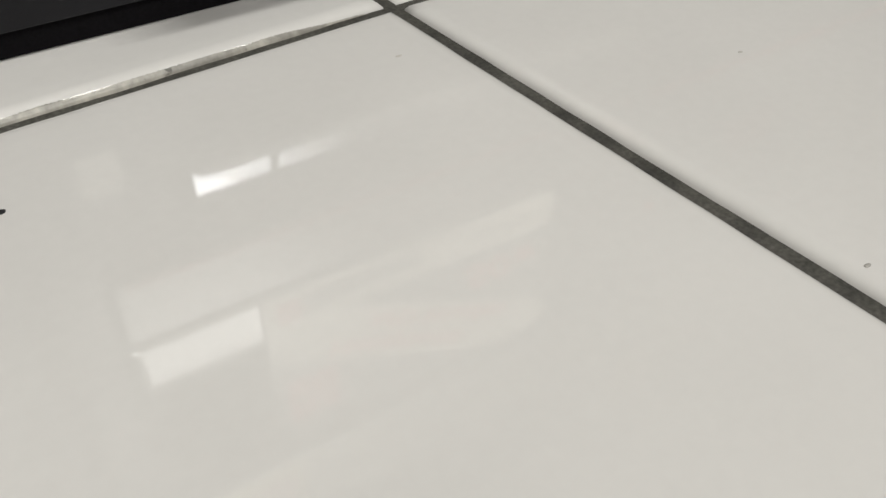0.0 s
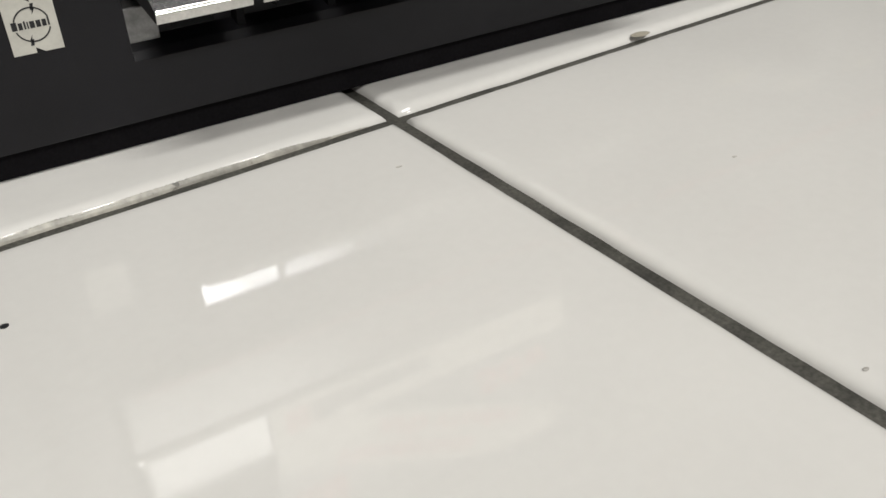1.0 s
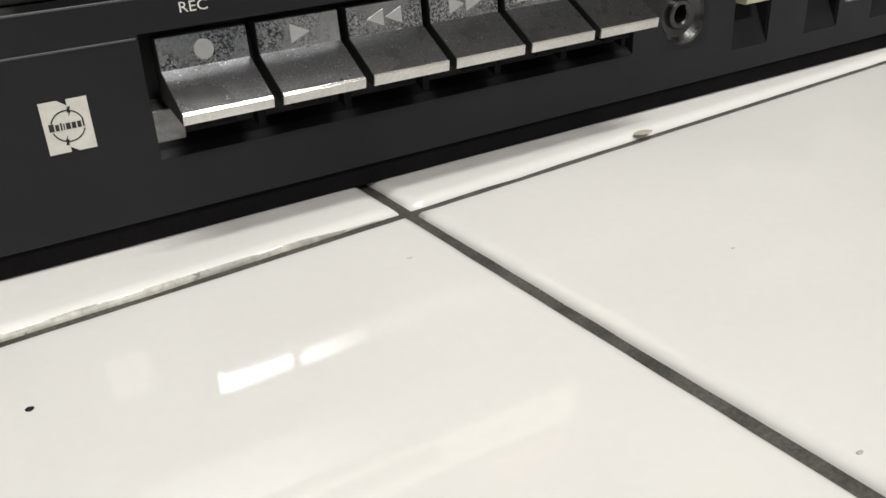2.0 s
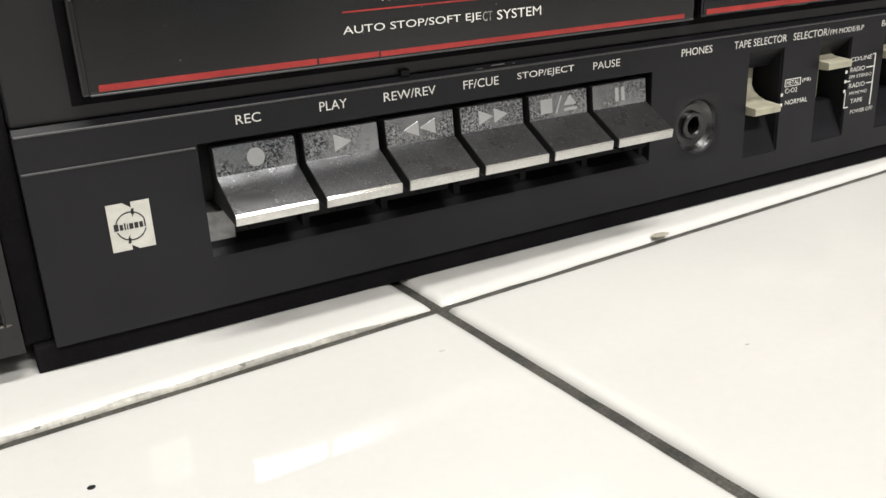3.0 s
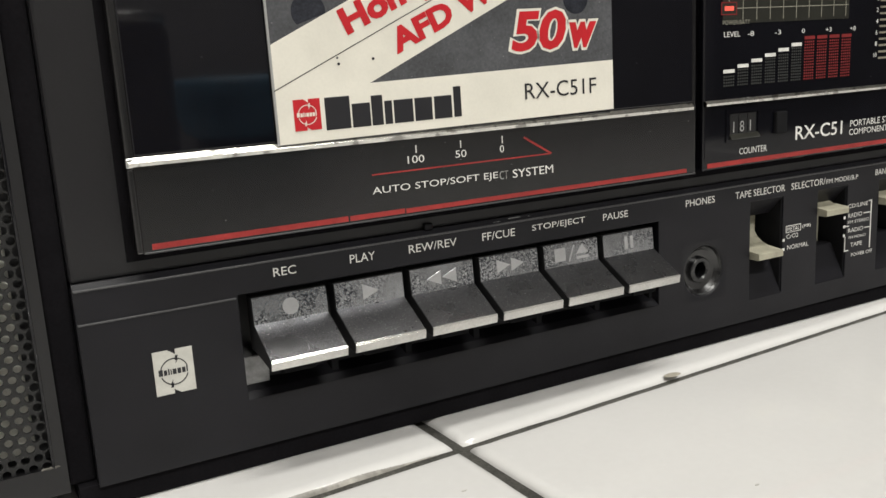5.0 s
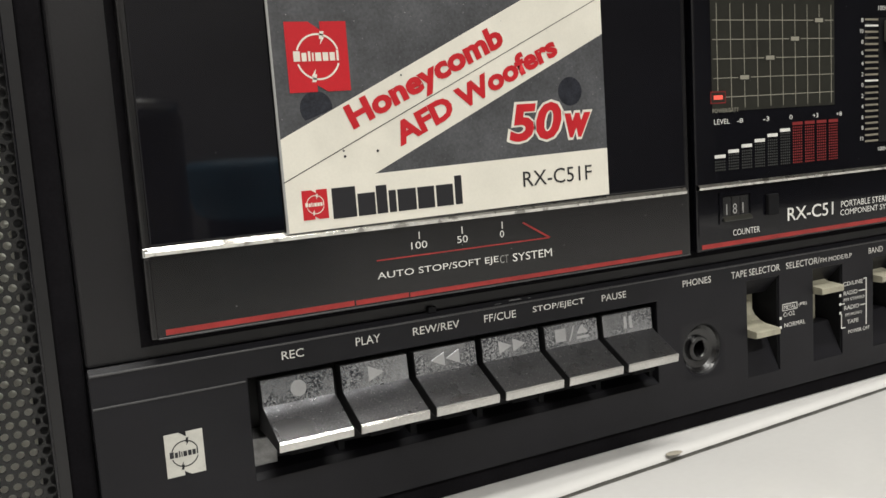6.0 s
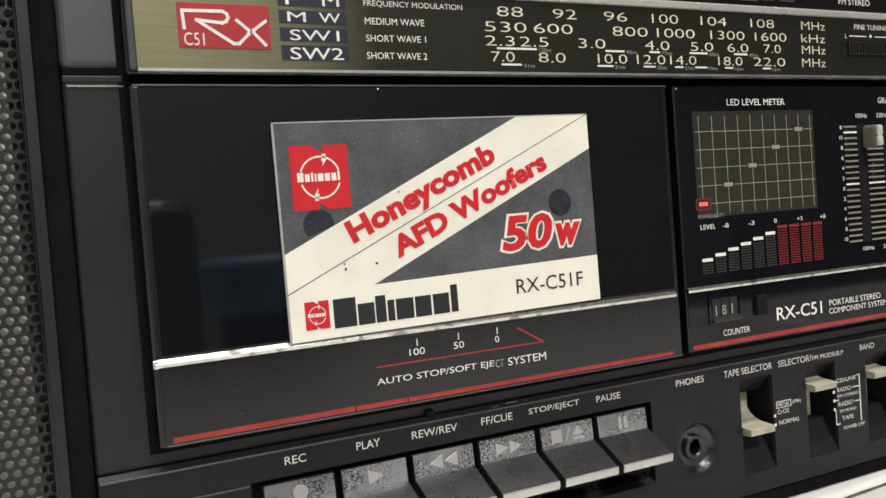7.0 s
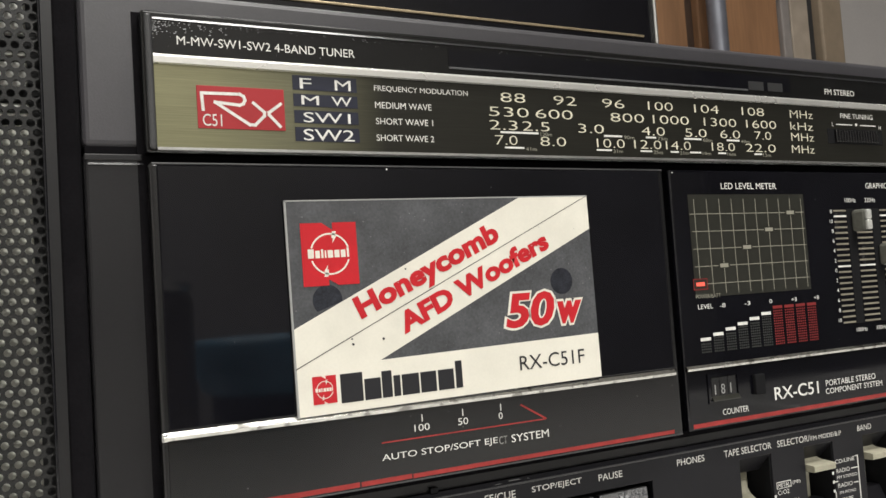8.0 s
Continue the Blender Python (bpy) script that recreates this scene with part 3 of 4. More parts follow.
letters("0", 21.21, 60.25, 22.34, 61.85, YD - 0.06, door)
for x in (0.45, 11.3, 21.95):
    strip(x - 0.13, x + 0.13, 62.25, 63.9, YD, door, PRINT, "tick")
strip(-10.1, 34.9, 58.55, 58.85, YD, door, RED, "red_line")
part("red_line", slab([(34.9, 58.55), (35.3, 58.85), (27.9, 63.2), (27.5, 62.9)], YD - 0.08, YD), RED, door)
letters("AUTO STOP/SOFT EJE", -10.22, 54.2, 20.5, 56.1, YD - 0.06, door)
letters("CT", 20.9, 54.2, 23.2, 56.1, YD - 0.06, door, mat=material("rubbed_print", (0.3, 0.3, 0.28), 0.5, grain=0.4, grain_size=0.4, stain=0.6, stain_size=1.5))
letters("SYSTEM", 24.4, 54.2, 35.49, 56.1, YD - 0.06, door)

# ---- promotional card on the door ----
YC = YD - 0.36
card = thing("display_card", "clear plastic display card with a white diagonal band", "card")
card.matrix_basis = (Matrix.Translation((0.0112, 0, 0.0907)) @ pose(0, 0, 0, 0, -0.62, 0)
                     @ Matrix.Diagonal((1, 1, 0.984, 1)) @ Matrix.Translation((-0.0116, 0, -0.09065)))
base = part("card_sheet", box(-29.6, 52.8, YC - 0.7, YC, 66.6, 114.7, 0.12), CARDGREY, card, "smoky clear plastic sheet")
YK = YC - 0.7
part("white_band", slab([(-29.5, 85.9), (-29.5, 66.7), (52.7, 66.7), (52.7, 78.2), (-9.2, 77.4), (52.7, 105.8), (52.7, 114.6), (31.8, 114.6)][::-1], YK - 0.06, YK + 0.02), CARDWHITE, card, "off-white printed band")
part("thin_line", slab([(-29.4, 77.3), (52.6, 114.7), (52.6, 114.55), (-29.4, 77.1)], YK - 0.1, YK), INK, card)
for x0, x1, z0, z1 in ((-29.65, -29.2, 66.6, 114.7), (-29.6, 52.8, 114.45, 114.75)):
    part("sheet_edge", box(x0, x1, YK - 0.08, YK + 0.3, z0, z1), CARDEDGE, card)
part("hub_hole", disc(42.5, 92.5, 3.4, YK - 0.05, YK + 0.02), HUB, card, "dark round hub showing through")
part("hub_hole", slab([(-21 + 3.5 * math.cos(radians(a)), 92.0 + 3.5 * math.sin(radians(a))) for a in range(-8, 228, 8)], YK - 0.05, YK + 0.02), HUB, card)
emblem(-26.3, -13.1, 95.3, 109.5, YK, card, CARDRED, CARDWHITE)
emblem(-25.9, -20.4, 69.1, 75.25, YK - 0.06, card, CARDRED, CARDWHITE)
ANG = math.degrees(math.atan2(103.9 - 87.0, 25.3 + 13.2))


def slanted(words, x, z, length, height, drop):
    letters(words, x, z - drop, x + length, z + height, YK - 0.16, card, CARDRED, bold=0.045, turn=(ANG, x, z), name="red_lettering")


slanted("Honeycomb", -13.2, 87.0, 42.0, 5.3, 1.5)
slanted("AFD Woofers", -2.8, 82.7, 46.5, 5.0, 0.1)
letters("50", 24.0, 80.9, 40.3, 90.9, YK - 0.1, card, CARDWHITE, bold=0.07, slant=0.18, name="numeral_outline")
letters("w", 39.9, 80.9, 48.8, 87.9, YK - 0.1, card, CARDWHITE, bold=0.1, slant=0.2, name="numeral_outline")
letters("50", 24.8, 81.5, 39.6, 90.3, YK - 0.16, card, CARDRED, bold=0.035, slant=0.18, name="red_lettering")
letters("w", 40.5, 81.5, 48.2, 87.3, YK - 0.16, card, CARDRED, bold=0.055, slant=0.2, name="red_lettering")
letters("RX-C51F", 27.86, 70.9, 47.64, 74.5, YK - 0.16, card, INK)
# maker's name as plain black blocks
for x0, x1, top in ((-19.4, -14.4, 75.2), (-13.7, -10.0, 73.5), (-9.4, -7.2, 74.8), (-6.5, -5.1, 73.5), (-4.4, -0.3, 73.5), (0.4, 4.2, 73.5), (5.0, 8.9, 73.5), (9.7, 11.2, 75.2)):
    part("name_block", box(x0, x1 + 0.3, YK - 0.16, YK - 0.02, 68.7, top, 0.1), INK, card)

# ---- stereo: meter and equaliser module ----
mod = part("control_module", box(82.2, XR - 2, YD, YF + 0.2, 49.2, 122.2, 0.7, 3), GLOSS, stereo, "gloss black meter and equaliser module")
part("chrome_strip", prism([(YD + 0.3, 67.2), (YD - 0.4, 67.1), (YD - 1.1, 66.4), (YD - 1.0, 65.8), (YD + 0.3, 65.6)], 82.4, XR - 2.2), CHROME, mod, "worn chrome strip")
strip(83.7, XR - 3, 49.9, 51.1, YD, mod, RED, "red_line")
letters("LED LEVEL METER", 101.62, 116.65, 124.44, 118.47, YD - 0.06, mod)
part("meter_window", box(88.4, 135.8, YD - 0.1, YD + 0.1, 85.9, 115.1), METER, mod, "olive grey meter window")
YM = YD - 0.1
for i in range(10):
    x = 90.5 + 4.88 * i
    strip(x - 0.1, x + 0.1, 86.6 if i else 91.0, 113.8, YM, mod, GRIDLINE, "grid_line", 0.04)
for i in range(5):
    z = 89.6 + 4.98 * i
    strip(88.9, 135.4, z - 0.1, z + 0.1, YM, mod, GRIDLINE, "grid_line", 0.05)
    x = 90.5 + 9.73 * i
    if i == 0:
        strip(x - 2.7, x + 2.7, z - 1.6, z + 1.6, YM, mod, LEDRED, "lamp_border", 0.06)
        strip(x - 2.4, x + 2.4, z - 1.3, z + 1.3, YM, mod, METER, "lamp_window", 0.07)
    else:
        strip(x - 2.3, x + 2.3, z - 0.75, z + 0.75, YM, mod, METER, "lamp_window", 0.07)
    strip(x - 1.6, x + 1.6, z - 0.55, z + 0.55, YM, mod, GRIDLINE if i else LIT, "meter_lamp", 0.1)
letters("POWER/BATT", 88.3, 85.6, 97.8, 86.7, YD - 0.22, mod, GRIDLINE)
letters("LEVEL", 88.95, 82.6, 94.56, 83.9, YD - 0.06, mod)
for s, x in (("-8", 97.2), ("-3", 107.1), ("0", 117.3), ("+3", 126.7), ("+8", 136.6)):
    letters(s, x, 82.6, x + (1.2 if s == "0" else 2.3), 83.8, YD - 0.06, mod)
dots = bmesh.new()
red_dots = bmesh.new()
for c in range(10):
    x0, x1 = 88.9 + 4.93 * c, 92.8 + 4.93 * c
    top = 74.0 + 1.13 * c if c < 6 else 81.5
    if c < 6:
        strip(x0, x1, top - 0.35, top + 0.55, YD, mod, PRINT, "level_cap")
    else:
        strip(x0, x1 + 0.1, top - 0.6, top + 0.3, YD, mod, LEDRED, "level_cap")
    r = 0
    while 70.3 + r * 0.75 < top - 0.9:
        for n in range(5):
            xx = x0 + 0.1 + n * 0.8
            box(xx, xx + 0.5, YD - 0.06, YD + 0.02, 70.3 + r * 0.75, 70.75 + r * 0.75, bm=dots if c < 6 else red_dots)
        r += 1
tagged(part("level_dots", dots, LEDGREY, mod), kind="stuff")
tagged(part("level_dots", red_dots, LEDRED, mod), kind="stuff")
letters("RX-C51", 116.09, 54.25, 135.11, 58.0, YD - 0.06, mod, bold=0.008)
letters("PORTABLE STEREO", 138.43, 56.0, 161.78, 57.8, YD - 0.06, mod)
letters("COMPONENT SYSTEM", 138.11, 53.6, 164.75, 55.3, YD - 0.06, mod)
letters("COUNTER", 94.98, 52.4, 105.18, 54.1, YD - 0.06, mod)
DIGIT = material("counter_digit", (0.3, 0.3, 0.29), 0.5, grain=0.1, stain=0.3, stain_size=1)
counter = part("tape_counter", pierced(90.0, 102.6, 56.0, 64.3, [(91.0, 101.4, 57.0, 63.4)], YD - 0.35, YD + 0.05), GLOSS, mod, "tape counter with white digits")
for n, d in enumerate("181"):
    part("digit_wheel", box(91.4 + 3.2 * n, 94.4 + 3.2 * n, YD - 0.15, YD + 0.05, 57.2, 63.2, 0.06), SATIN, counter)
    w = 0.2 if d == "1" else 0.75
    letters(d, 92.7 + 3.0 * n - w, 58.4, 92.7 + 3.0 * n + w, 61.2, YD - 0.19, counter, DIGIT)
part("counter_sill", prism([(YD - 0.1, 58.0), (YD - 0.1, 57.1), (YD - 0.9, 56.6), (YD - 1.0, 56.9)], 91.2, 101.6), METER, counter, "smoky lower lip")
part("reset_button", box(107.6, 111.6, YD - 1.2, YD + 0.1, 56.8, 62.6, 0.35), MATTE, mod, "black counter reset button")
letters("GRAPHIC", 165.69, 116.86, 176.52, 118.7, YD - 0.06, mod)
# equaliser sliders
SC = material("scale_print", (0.22, 0.2, 0.155), 0.5, grain=0.2, stain=0.2)
KNOBSIDE = material("olive_grey_knob", (0.13, 0.13, 0.11), 0.45, grain=0.1, stain=0.2, stain_size=2)
for n in range(3):
    xs = 155.4 + 12.0 * n
    sl = part("equaliser_slot", box(xs, xs + 3.7, YD - 0.04, YD + 0.02, 74.0, 110.4), MATTE, mod)
    for i in range(21):
        z = 74.6 + 1.76 * i
        strip(xs - (6.3 if n == 0 else 7.9), xs - 0.4, z - 0.28, z + 0.28, YD, sl, PRINT if i in (10, 19) else SC, "scale_bar")
    z = (106.4, 95.4, 92.0)[n]
    kn = part("slider_knob", box(xs + 1.6, xs + 3.9, YD - 5.2, YD - 0.04, z - 3.4, z + 3.4, 0.9, 2), KNOBSIDE, sl, "ribbed grey slider knob")
    for q in range(2):
        part("knob_rib", box(xs + 1.6, xs + 3.9, YD - 6.2, YD - 4.9, z - 3.2 + 3.2 * q, z + 3.2 * q, 0.6, 3), SILVERKNOB, kn)
for i, s in enumerate(("8", "10", "8", "6", "4", "2", "0", "2", "4", "6", "8", "10")):
    letters(s, 147.0 if len(s) == 2 else 147.5, 109.0 - 3.1 * i, 148.4, 110.2 - 3.1 * i, YD - 0.06, mod)
for x, s in ((155.0, "100Hz"), (164.6, "330Hz")):
    letters(s, x, 112.4, x + 5.2, 113.8, YD - 0.06, mod)
    letters(s, x, 71.4, x + 5.2, 72.6, YD - 0.06, mod)

# ---- stereo: tuner ----
tuner = part("tuner_panel", box(-58.3, XR - 2, YD, YF + 0.2, 124.2, 154.2, 0.6, 3), WORN, stereo, "gloss black tuner panel, scuffed along the top")
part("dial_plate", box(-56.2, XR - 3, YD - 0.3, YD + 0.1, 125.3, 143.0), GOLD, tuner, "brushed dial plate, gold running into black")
part("chrome_strip", prism([(YD + 0.2, 145.0), (YD - 0.5, 144.9), (YD - 1.0, 144.3), (YD - 1.0, 143.0), (YD + 0.2, 142.7)], -56.3, XR - 3), BRIGHT, tuner, "bright chrome strip")
part("lower_strip", prism([(YD + 0.2, 125.4), (YD - 0.6, 125.3), (YD - 0.6, 124.7), (YD + 0.2, 124.3)], -56.2, XR - 3), SILVEREDGE, tuner)
part("upper_edge", prism([(YD - 0.35, 152.25), (YD + 0.1, 152.2), (YD + 0.1, 152.85), (YD - 0.08, 152.75)], -56.0, XR - 3), BRIGHTEDGE, tuner, "polished upper edge")
part("end_rail", box(-57.8, -56.25, YD - 1.0, YD + 0.1, 124.8, 153.4, 0.7, 4), EDGE, tuner, "rounded black end rail")
part("pointer_window", box(14.0, 134.5, YD - 0.1, YD + 0.02, 146.75, 151.2), GLOSS, tuner, "dark slot of the tuning pointer")
part("slot_edge", prism([(YD - 0.35, 146.35), (YD + 0.02, 146.3), (YD + 0.02, 146.9), (YD - 0.12, 146.85)], 14.0, 116.0), EDGE, tuner)
for x0 in (116.4, 124.6):
    part("indicator_window", box(x0, x0 + 6.4, YD - 0.16, YD + 0.02, 146.7, 149.3), INNER, tuner, "small smoky indicator window")
letters("M-MW-SW1-SW2 4-BAND TUNER", -51.18, 147.2, -10.82, 149.1, YD - 0.06, tuner)
letters("FM STEREO", 150.28, 147.0, 164.45, 148.8, YD - 0.06, tuner)
letters("FINE TUNING", 156.24, 139.5, 172.07, 141.1, YD - 0.36, tuner)
for x0, x1 in ((153.9, 161.6), (165.6, 173.2)):
    strip(x0, x1, 137.3, 137.6, YD - 0.3, tuner, PRINT)
part("printed_dot", disc(163.6, 137.6, 0.5, YD - 0.38, YD - 0.28, 12), PRINT, tuner)
letters("L", 151.9, 136.8, 152.7, 138.1, YD - 0.36, tuner)
letters("H", 174.7, 136.3, 175.8, 137.6, YD - 0.36, tuner)
ft = part("fine_tuning_slot", box(149.4, 176.2, YD - 0.4, YD - 0.1, 131.2, 136.0, 0.1), MATTE, tuner, "black slot of the fine tuning wheel")
for i in range(16):
    part("wheel_rib", box(152.6 + 1.3 * i, 153.5 + 1.3 * i, YD - 1.3, YD - 0.3, 131.7, 135.6, 0.2), SATIN, ft)
YG = YD - 0.3
badge = part("badge", box(-47.7, -28.6, YG - 0.2, YG + 0.05, 129.5, 138.7, 0.06), material("badge_red", (0.36, 0.025, 0.03), 0.35, grain=0.04, stain=0.1), tuner, "red badge with a white line emblem")
YB = YG - 0.2
# the badge's line emblem: a looped stroke and a cross stroke
for pl in ([(-46.5, 133.5), (-46.7, 137.05), (-38.5, 137.15), (-37.7, 136.7), (-37.4, 135.9), (-37.8, 135.1), (-38.6, 134.75), (-43.9, 135.2), (-36.6, 130.55), (-35.4, 130.55), (-33.3, 132.6), (-33.2, 133.4), (-35.6, 135.4)],
           [(-29.5, 135.4), (-32.2, 133.4), (-32.2, 132.9), (-29.8, 130.4)]):
    for n, ((ax, az), (bx_, bz)) in enumerate(zip(pl, pl[1:])):
        lift = 0.015 * (n % 2) + (0.03 if len(pl) == 4 else 0)
        l = math.hypot(bx_ - ax, bz - az)
        nx, nz = -(bz - az) / l * 0.33, (bx_ - ax) / l * 0.33
        ex, ez = (bx_ - ax) / l * 0.3, (bz - az) / l * 0.3
        part("emblem_line", slab([(ax - ex + nx, az - ez + nz), (bx_ + ex + nx, bz + ez + nz), (bx_ + ex - nx, bz + ez - nz), (ax - ex - nx, az - ez - nz)], YB - 0.06 - lift, YB), PRINT, badge)
letters("C51", -46.7, 130.0, -42.6, 132.6, YB - 0.06, badge)
for z0, z1, s, x0, x1 in ((138.9, 142.2, None, 0, 0), (135.2, 138.0, "SW", 0, 0), (131.4, 134.3, "SW1", -24.3, -13.0), (127.3, 130.5, "SW2", -24.5, -12.3)):
    nb = part("band_name", box(-26.4, -11.0, YG - 0.1, YG + 0.05, z0, z1), NAVY, tuner, "dark blue band name field")
    if z0 == 138.9:
        letters("F", -24.74, 139.2, -22.0, 141.6, YG - 0.16, nb)
        letters("M", -16.4, 139.2, -12.5, 141.6, YG - 0.16, nb)
    elif z0 == 135.2:
        letters("M", -24.56, 135.6, -20.4, 137.7, YG - 0.16, nb)
        letters("W", -17.4, 135.6, -12.45, 137.7, YG - 0.16, nb)
    else:
        letters(s, x0, z0 + 0.2, x1, z1 - 0.4, YG - 0.16, nb)
YL = YG - 0.06
for s, x0, z, x1 in (("FREQUENCY MODULATION", -6.6, 139.5, 18.6), ("MEDIUM WAVE", -6.6, 135.6, 8.25), ("SHORT WAVE 1", -6.6, 131.8, 8.4), ("SHORT WAVE 2", -6.7, 127.9, 8.4)):
    letters(s, x0, z, x1, z + 1.5, YL, tuner, bold=0.0)


DIALINK = material("cream_dial_print", (0.7, 0.66, 0.52), 0.5, grain=0.1, grain_size=0.3, stain=0.2, stain_size=2)


def scale_row(z, row):
    for s, x0, x1 in row:
        letters(s, x0, z, x1, z + 2.4, YL, tuner, DIALINK, bold=-0.012)


scale_row(138.75, (("88", 28.1, 35.6), ("92", 44.4, 51.7), ("96", 60.3, 67.9), ("100", 76.3, 85.4), ("104", 93.5, 103.1), ("108", 112.4, 121.7), ("MHz", 133, 143.2)))
scale_row(135.0, (("530", 24.4, 36.3), ("600", 38.4, 50.2), ("800", 62.8, 74.5), ("1000", 77.7, 91.0), ("1300", 96.8, 109.7), ("1600", 113.8, 126.5), ("kHz", 132.7, 142.9)))
scale_row(131.6, (("2.3", 24.3, 32.6), ("2.5", 34.1, 42.5), ("3.0", 51.7, 60.2), ("4.0", 73.3, 81.7), ("5.0", 89.3, 97.5), ("6.0", 102.9, 110.9), ("7.0", 117, 123.9), ("MHz", 132.7, 142.9)))
scale_row(127.8, (("7.0", 25.7, 32.3), ("8.0", 39.3, 47.4), ("10.0", 57.5, 67), ("12.0", 70.3, 80), ("14.0", 81.7, 91), ("18.0", 99.1, 108.3), ("22.0", 112.7, 125.4), ("MHz", 132.5, 142.6)))
for x0, x1, s in ((27.4, 38.9, "120m"), (60.1, 66.3, "90m"), (74.7, 78.3, "75m"), (88.8, 95.3, "60m"), (105.3, 110.4, "49m")):
    strip(x0, x1, 130.75, 131.25, YG, tuner, PRINT)
    letters(s, x1 + 0.6, 130.3, x1 + 4.2, 131.3, YL, tuner, GRIDLINE)
for x0, x1, s in ((28.4, 34.2, "41m"), (57.3, 62.4, "31m"), (72.4, 76.5, "25m"), (83.3, 86.2, "21m"), (90.5, 94.8, "19m"), (101.5, 104.6, "16m"), (116.2, 119.3, "13m")):
    strip(x0, x1, 126.9, 127.35, YG, tuner, PRINT)
    letters(s, x1 + 0.5, 126.4, x1 + 3.8, 127.4, YL, tuner, GRIDLINE)

# ---- made-up jar and tub on the counter, unseen, added to be mirrored in the dark window ----
def turned(rows, n=48):
    """A solid of revolution about z through (radius, z) rows."""
    bm = bmesh.new()
    loops = [[bm.verts.new((r * math.cos(2 * math.pi * i / n), r * math.sin(2 * math.pi * i / n), z)) for i in range(n)] for r, z in rows]
    for p, q in zip(loops, loops[1:]):
        for i in range(n):
            j = (i + 1) % n
            bm.faces.new((p[i], p[j], q[j], q[i]))
    bm.faces.new(loops[0][::-1])
    bm.faces.new(loops[-1])
    bmesh.ops.recalc_face_normals(bm, faces=bm.faces)
    return bm


jar = thing("jar", "dull olive-brown jar with a bright metal rim, added unseen for its reflection", "jar", (-0.012, -0.3, 0.0004))
part("jar_body", turned([(24, 0), (26.5, 2), (27, 8), (27, 98), (25, 104)]), material("olive_brown_glaze", (0.13, 0.115, 0.075), 0.3, grain=0.1, stain=0.3, stain_size=20), jar, smooth=True)
part("rim", turned([(25.2, 104.05), (26.2, 105), (26.2, 107.5), (25, 108.6)]), SILVEREDGE, jar, "bright metal rim", smooth=True)
tub = thing("reflection_tub", "made-up blue tub on a dark round foot, added unseen for its reflection", "tub", (0.068, -0.345, 0.0004))
part("foot", turned([(32, 0), (33, 1), (33, 42), (32, 43)]), INNER, tub, "dark round foot", smooth=True)
part("tub_body", turned([(34, 43.1), (39, 46), (43, 58), (43.5, 72), (41, 75.5)]), material("blue_plastic", (0.1, 0.3, 0.46), 0.4, grain=0.05, stain=0.2, stain_size=20), tub, "blue tub-shaped body for the reflection", smooth=True)

# ---- black box lying on the stereo ----
bb = thing("black_box", "glossy black box with pale metal rim on the stereo", "box")
part("shell", box(-40, 95.4, 12, 110, 160.2, 235, 3, 3), GLOSS, bb)
part("lower_rim", box(-38, 90, 11.4, 12.6, 164.6, 165.3, 0.2), BRASS, bb, "pale brass rim")
part("corner_rim", box(94.8, 95.9, 11.6, 14, 163, 233, 0.4), SILVEREDGE, bb, "bright silver rim")

# ---- loudspeaker beside the stereo ----
spk = thing("loudspeaker", "black detachable loudspeaker with a perforated metal grille on white tiles", "speaker")
part("cabinet", box(-215, -75.4, 9.0, 128, 4.0, 162, 1.5, 3), MATTE, spk)
part("bezel", pierced(-215, -75.0, 5.4, 162, [(-210, -77.1, 11.0, 158)], 0.4, 9.0), BEZEL, spk, "plain black bezel")
part("bezel_edge", box(-77.6, -77.05, 0.2, 1.0, 11.0, 158, 0.2), GLOSS, spk)
for fx in (-205, -84):
    for fy in (18, 115):
        part("foot", box(fx - 6, fx + 6, fy - 6, fy + 6, 0, 4.1, 0.5), INNER, spk, "black rubber foot")
part("cone", box(-209, -79.6, 3.2, 5.0, 13.0, 130.2, 0.4), CONE, spk, "flat silver honeycomb cone")
TWEETER = material("tweeter_silver", (0.8, 0.8, 0.76), 0.3, 0.4, grain=0.1, stain=0.2, stain_size=4)
# tweeter above the cone: silver bars with dark gaps between them
for z0, z1, y0 in ((131.6, 132.6, 2.6), (133.1, 134.4, 2.3), (137.8, 142.9, 3.0), (144.0, 145.2, 2.3), (148.6, 157.6, 3.0)):
    part("tweeter_bar", box(-150, -79.6, y0, 5.0, z0, z1, 0.35), TWEETER, spk, "bright tweeter bar")
part("baffle", box(-210, -77.0, 6.0, 8.8, 10.6, 158.2), INNER, spk)


def grille():
    """A plate of hexagon cells, each with a round hole through it."""
    p, n = 2.25, 12
    h = p * math.sqrt(3) / 2
    bm = bmesh.new()
    for j in range(int(147 / h)):
        for i in range(9):
            cx = -78.4 - p * i - (p / 2 if j % 2 else 0)
            cz = 11.4 + h * j
            rings = []
            for r, y, hexed in ((p / math.sqrt(3), 1.2, True), (0.8, 1.2, False), (0.74, 1.75, False)):
                row = []
                for q in range(n):
                    a = 2 * math.pi * q / n + math.pi / 6
                    k = r
                    if hexed and q % 2:
                        k = r * math.cos(math.pi / 6)
                    row.append(bm.verts.new((cx + k * math.cos(a), y, cz + k * math.sin(a))))
                rings.append(row)
            for s, t in zip(rings, rings[1:]):
                for q in range(n):
                    w = (q + 1) % n
                    bm.faces.new((s[q], s[w], t[w], t[q]))
    return bm


tagged(part("grille", grille(), GRILLE, spk, "perforated black metal grille"), kind="stuff")
part("grille_sheet", box(-209.8, -98.0, 1.2, 1.8, 11, 158), GRILLE, spk)

# ---- tiled counter ----
TURN = 3.215
bench = thing("tiled_counter", "counter topped with white glazed tiles and dark dirty grout", "counter", kind="structure")
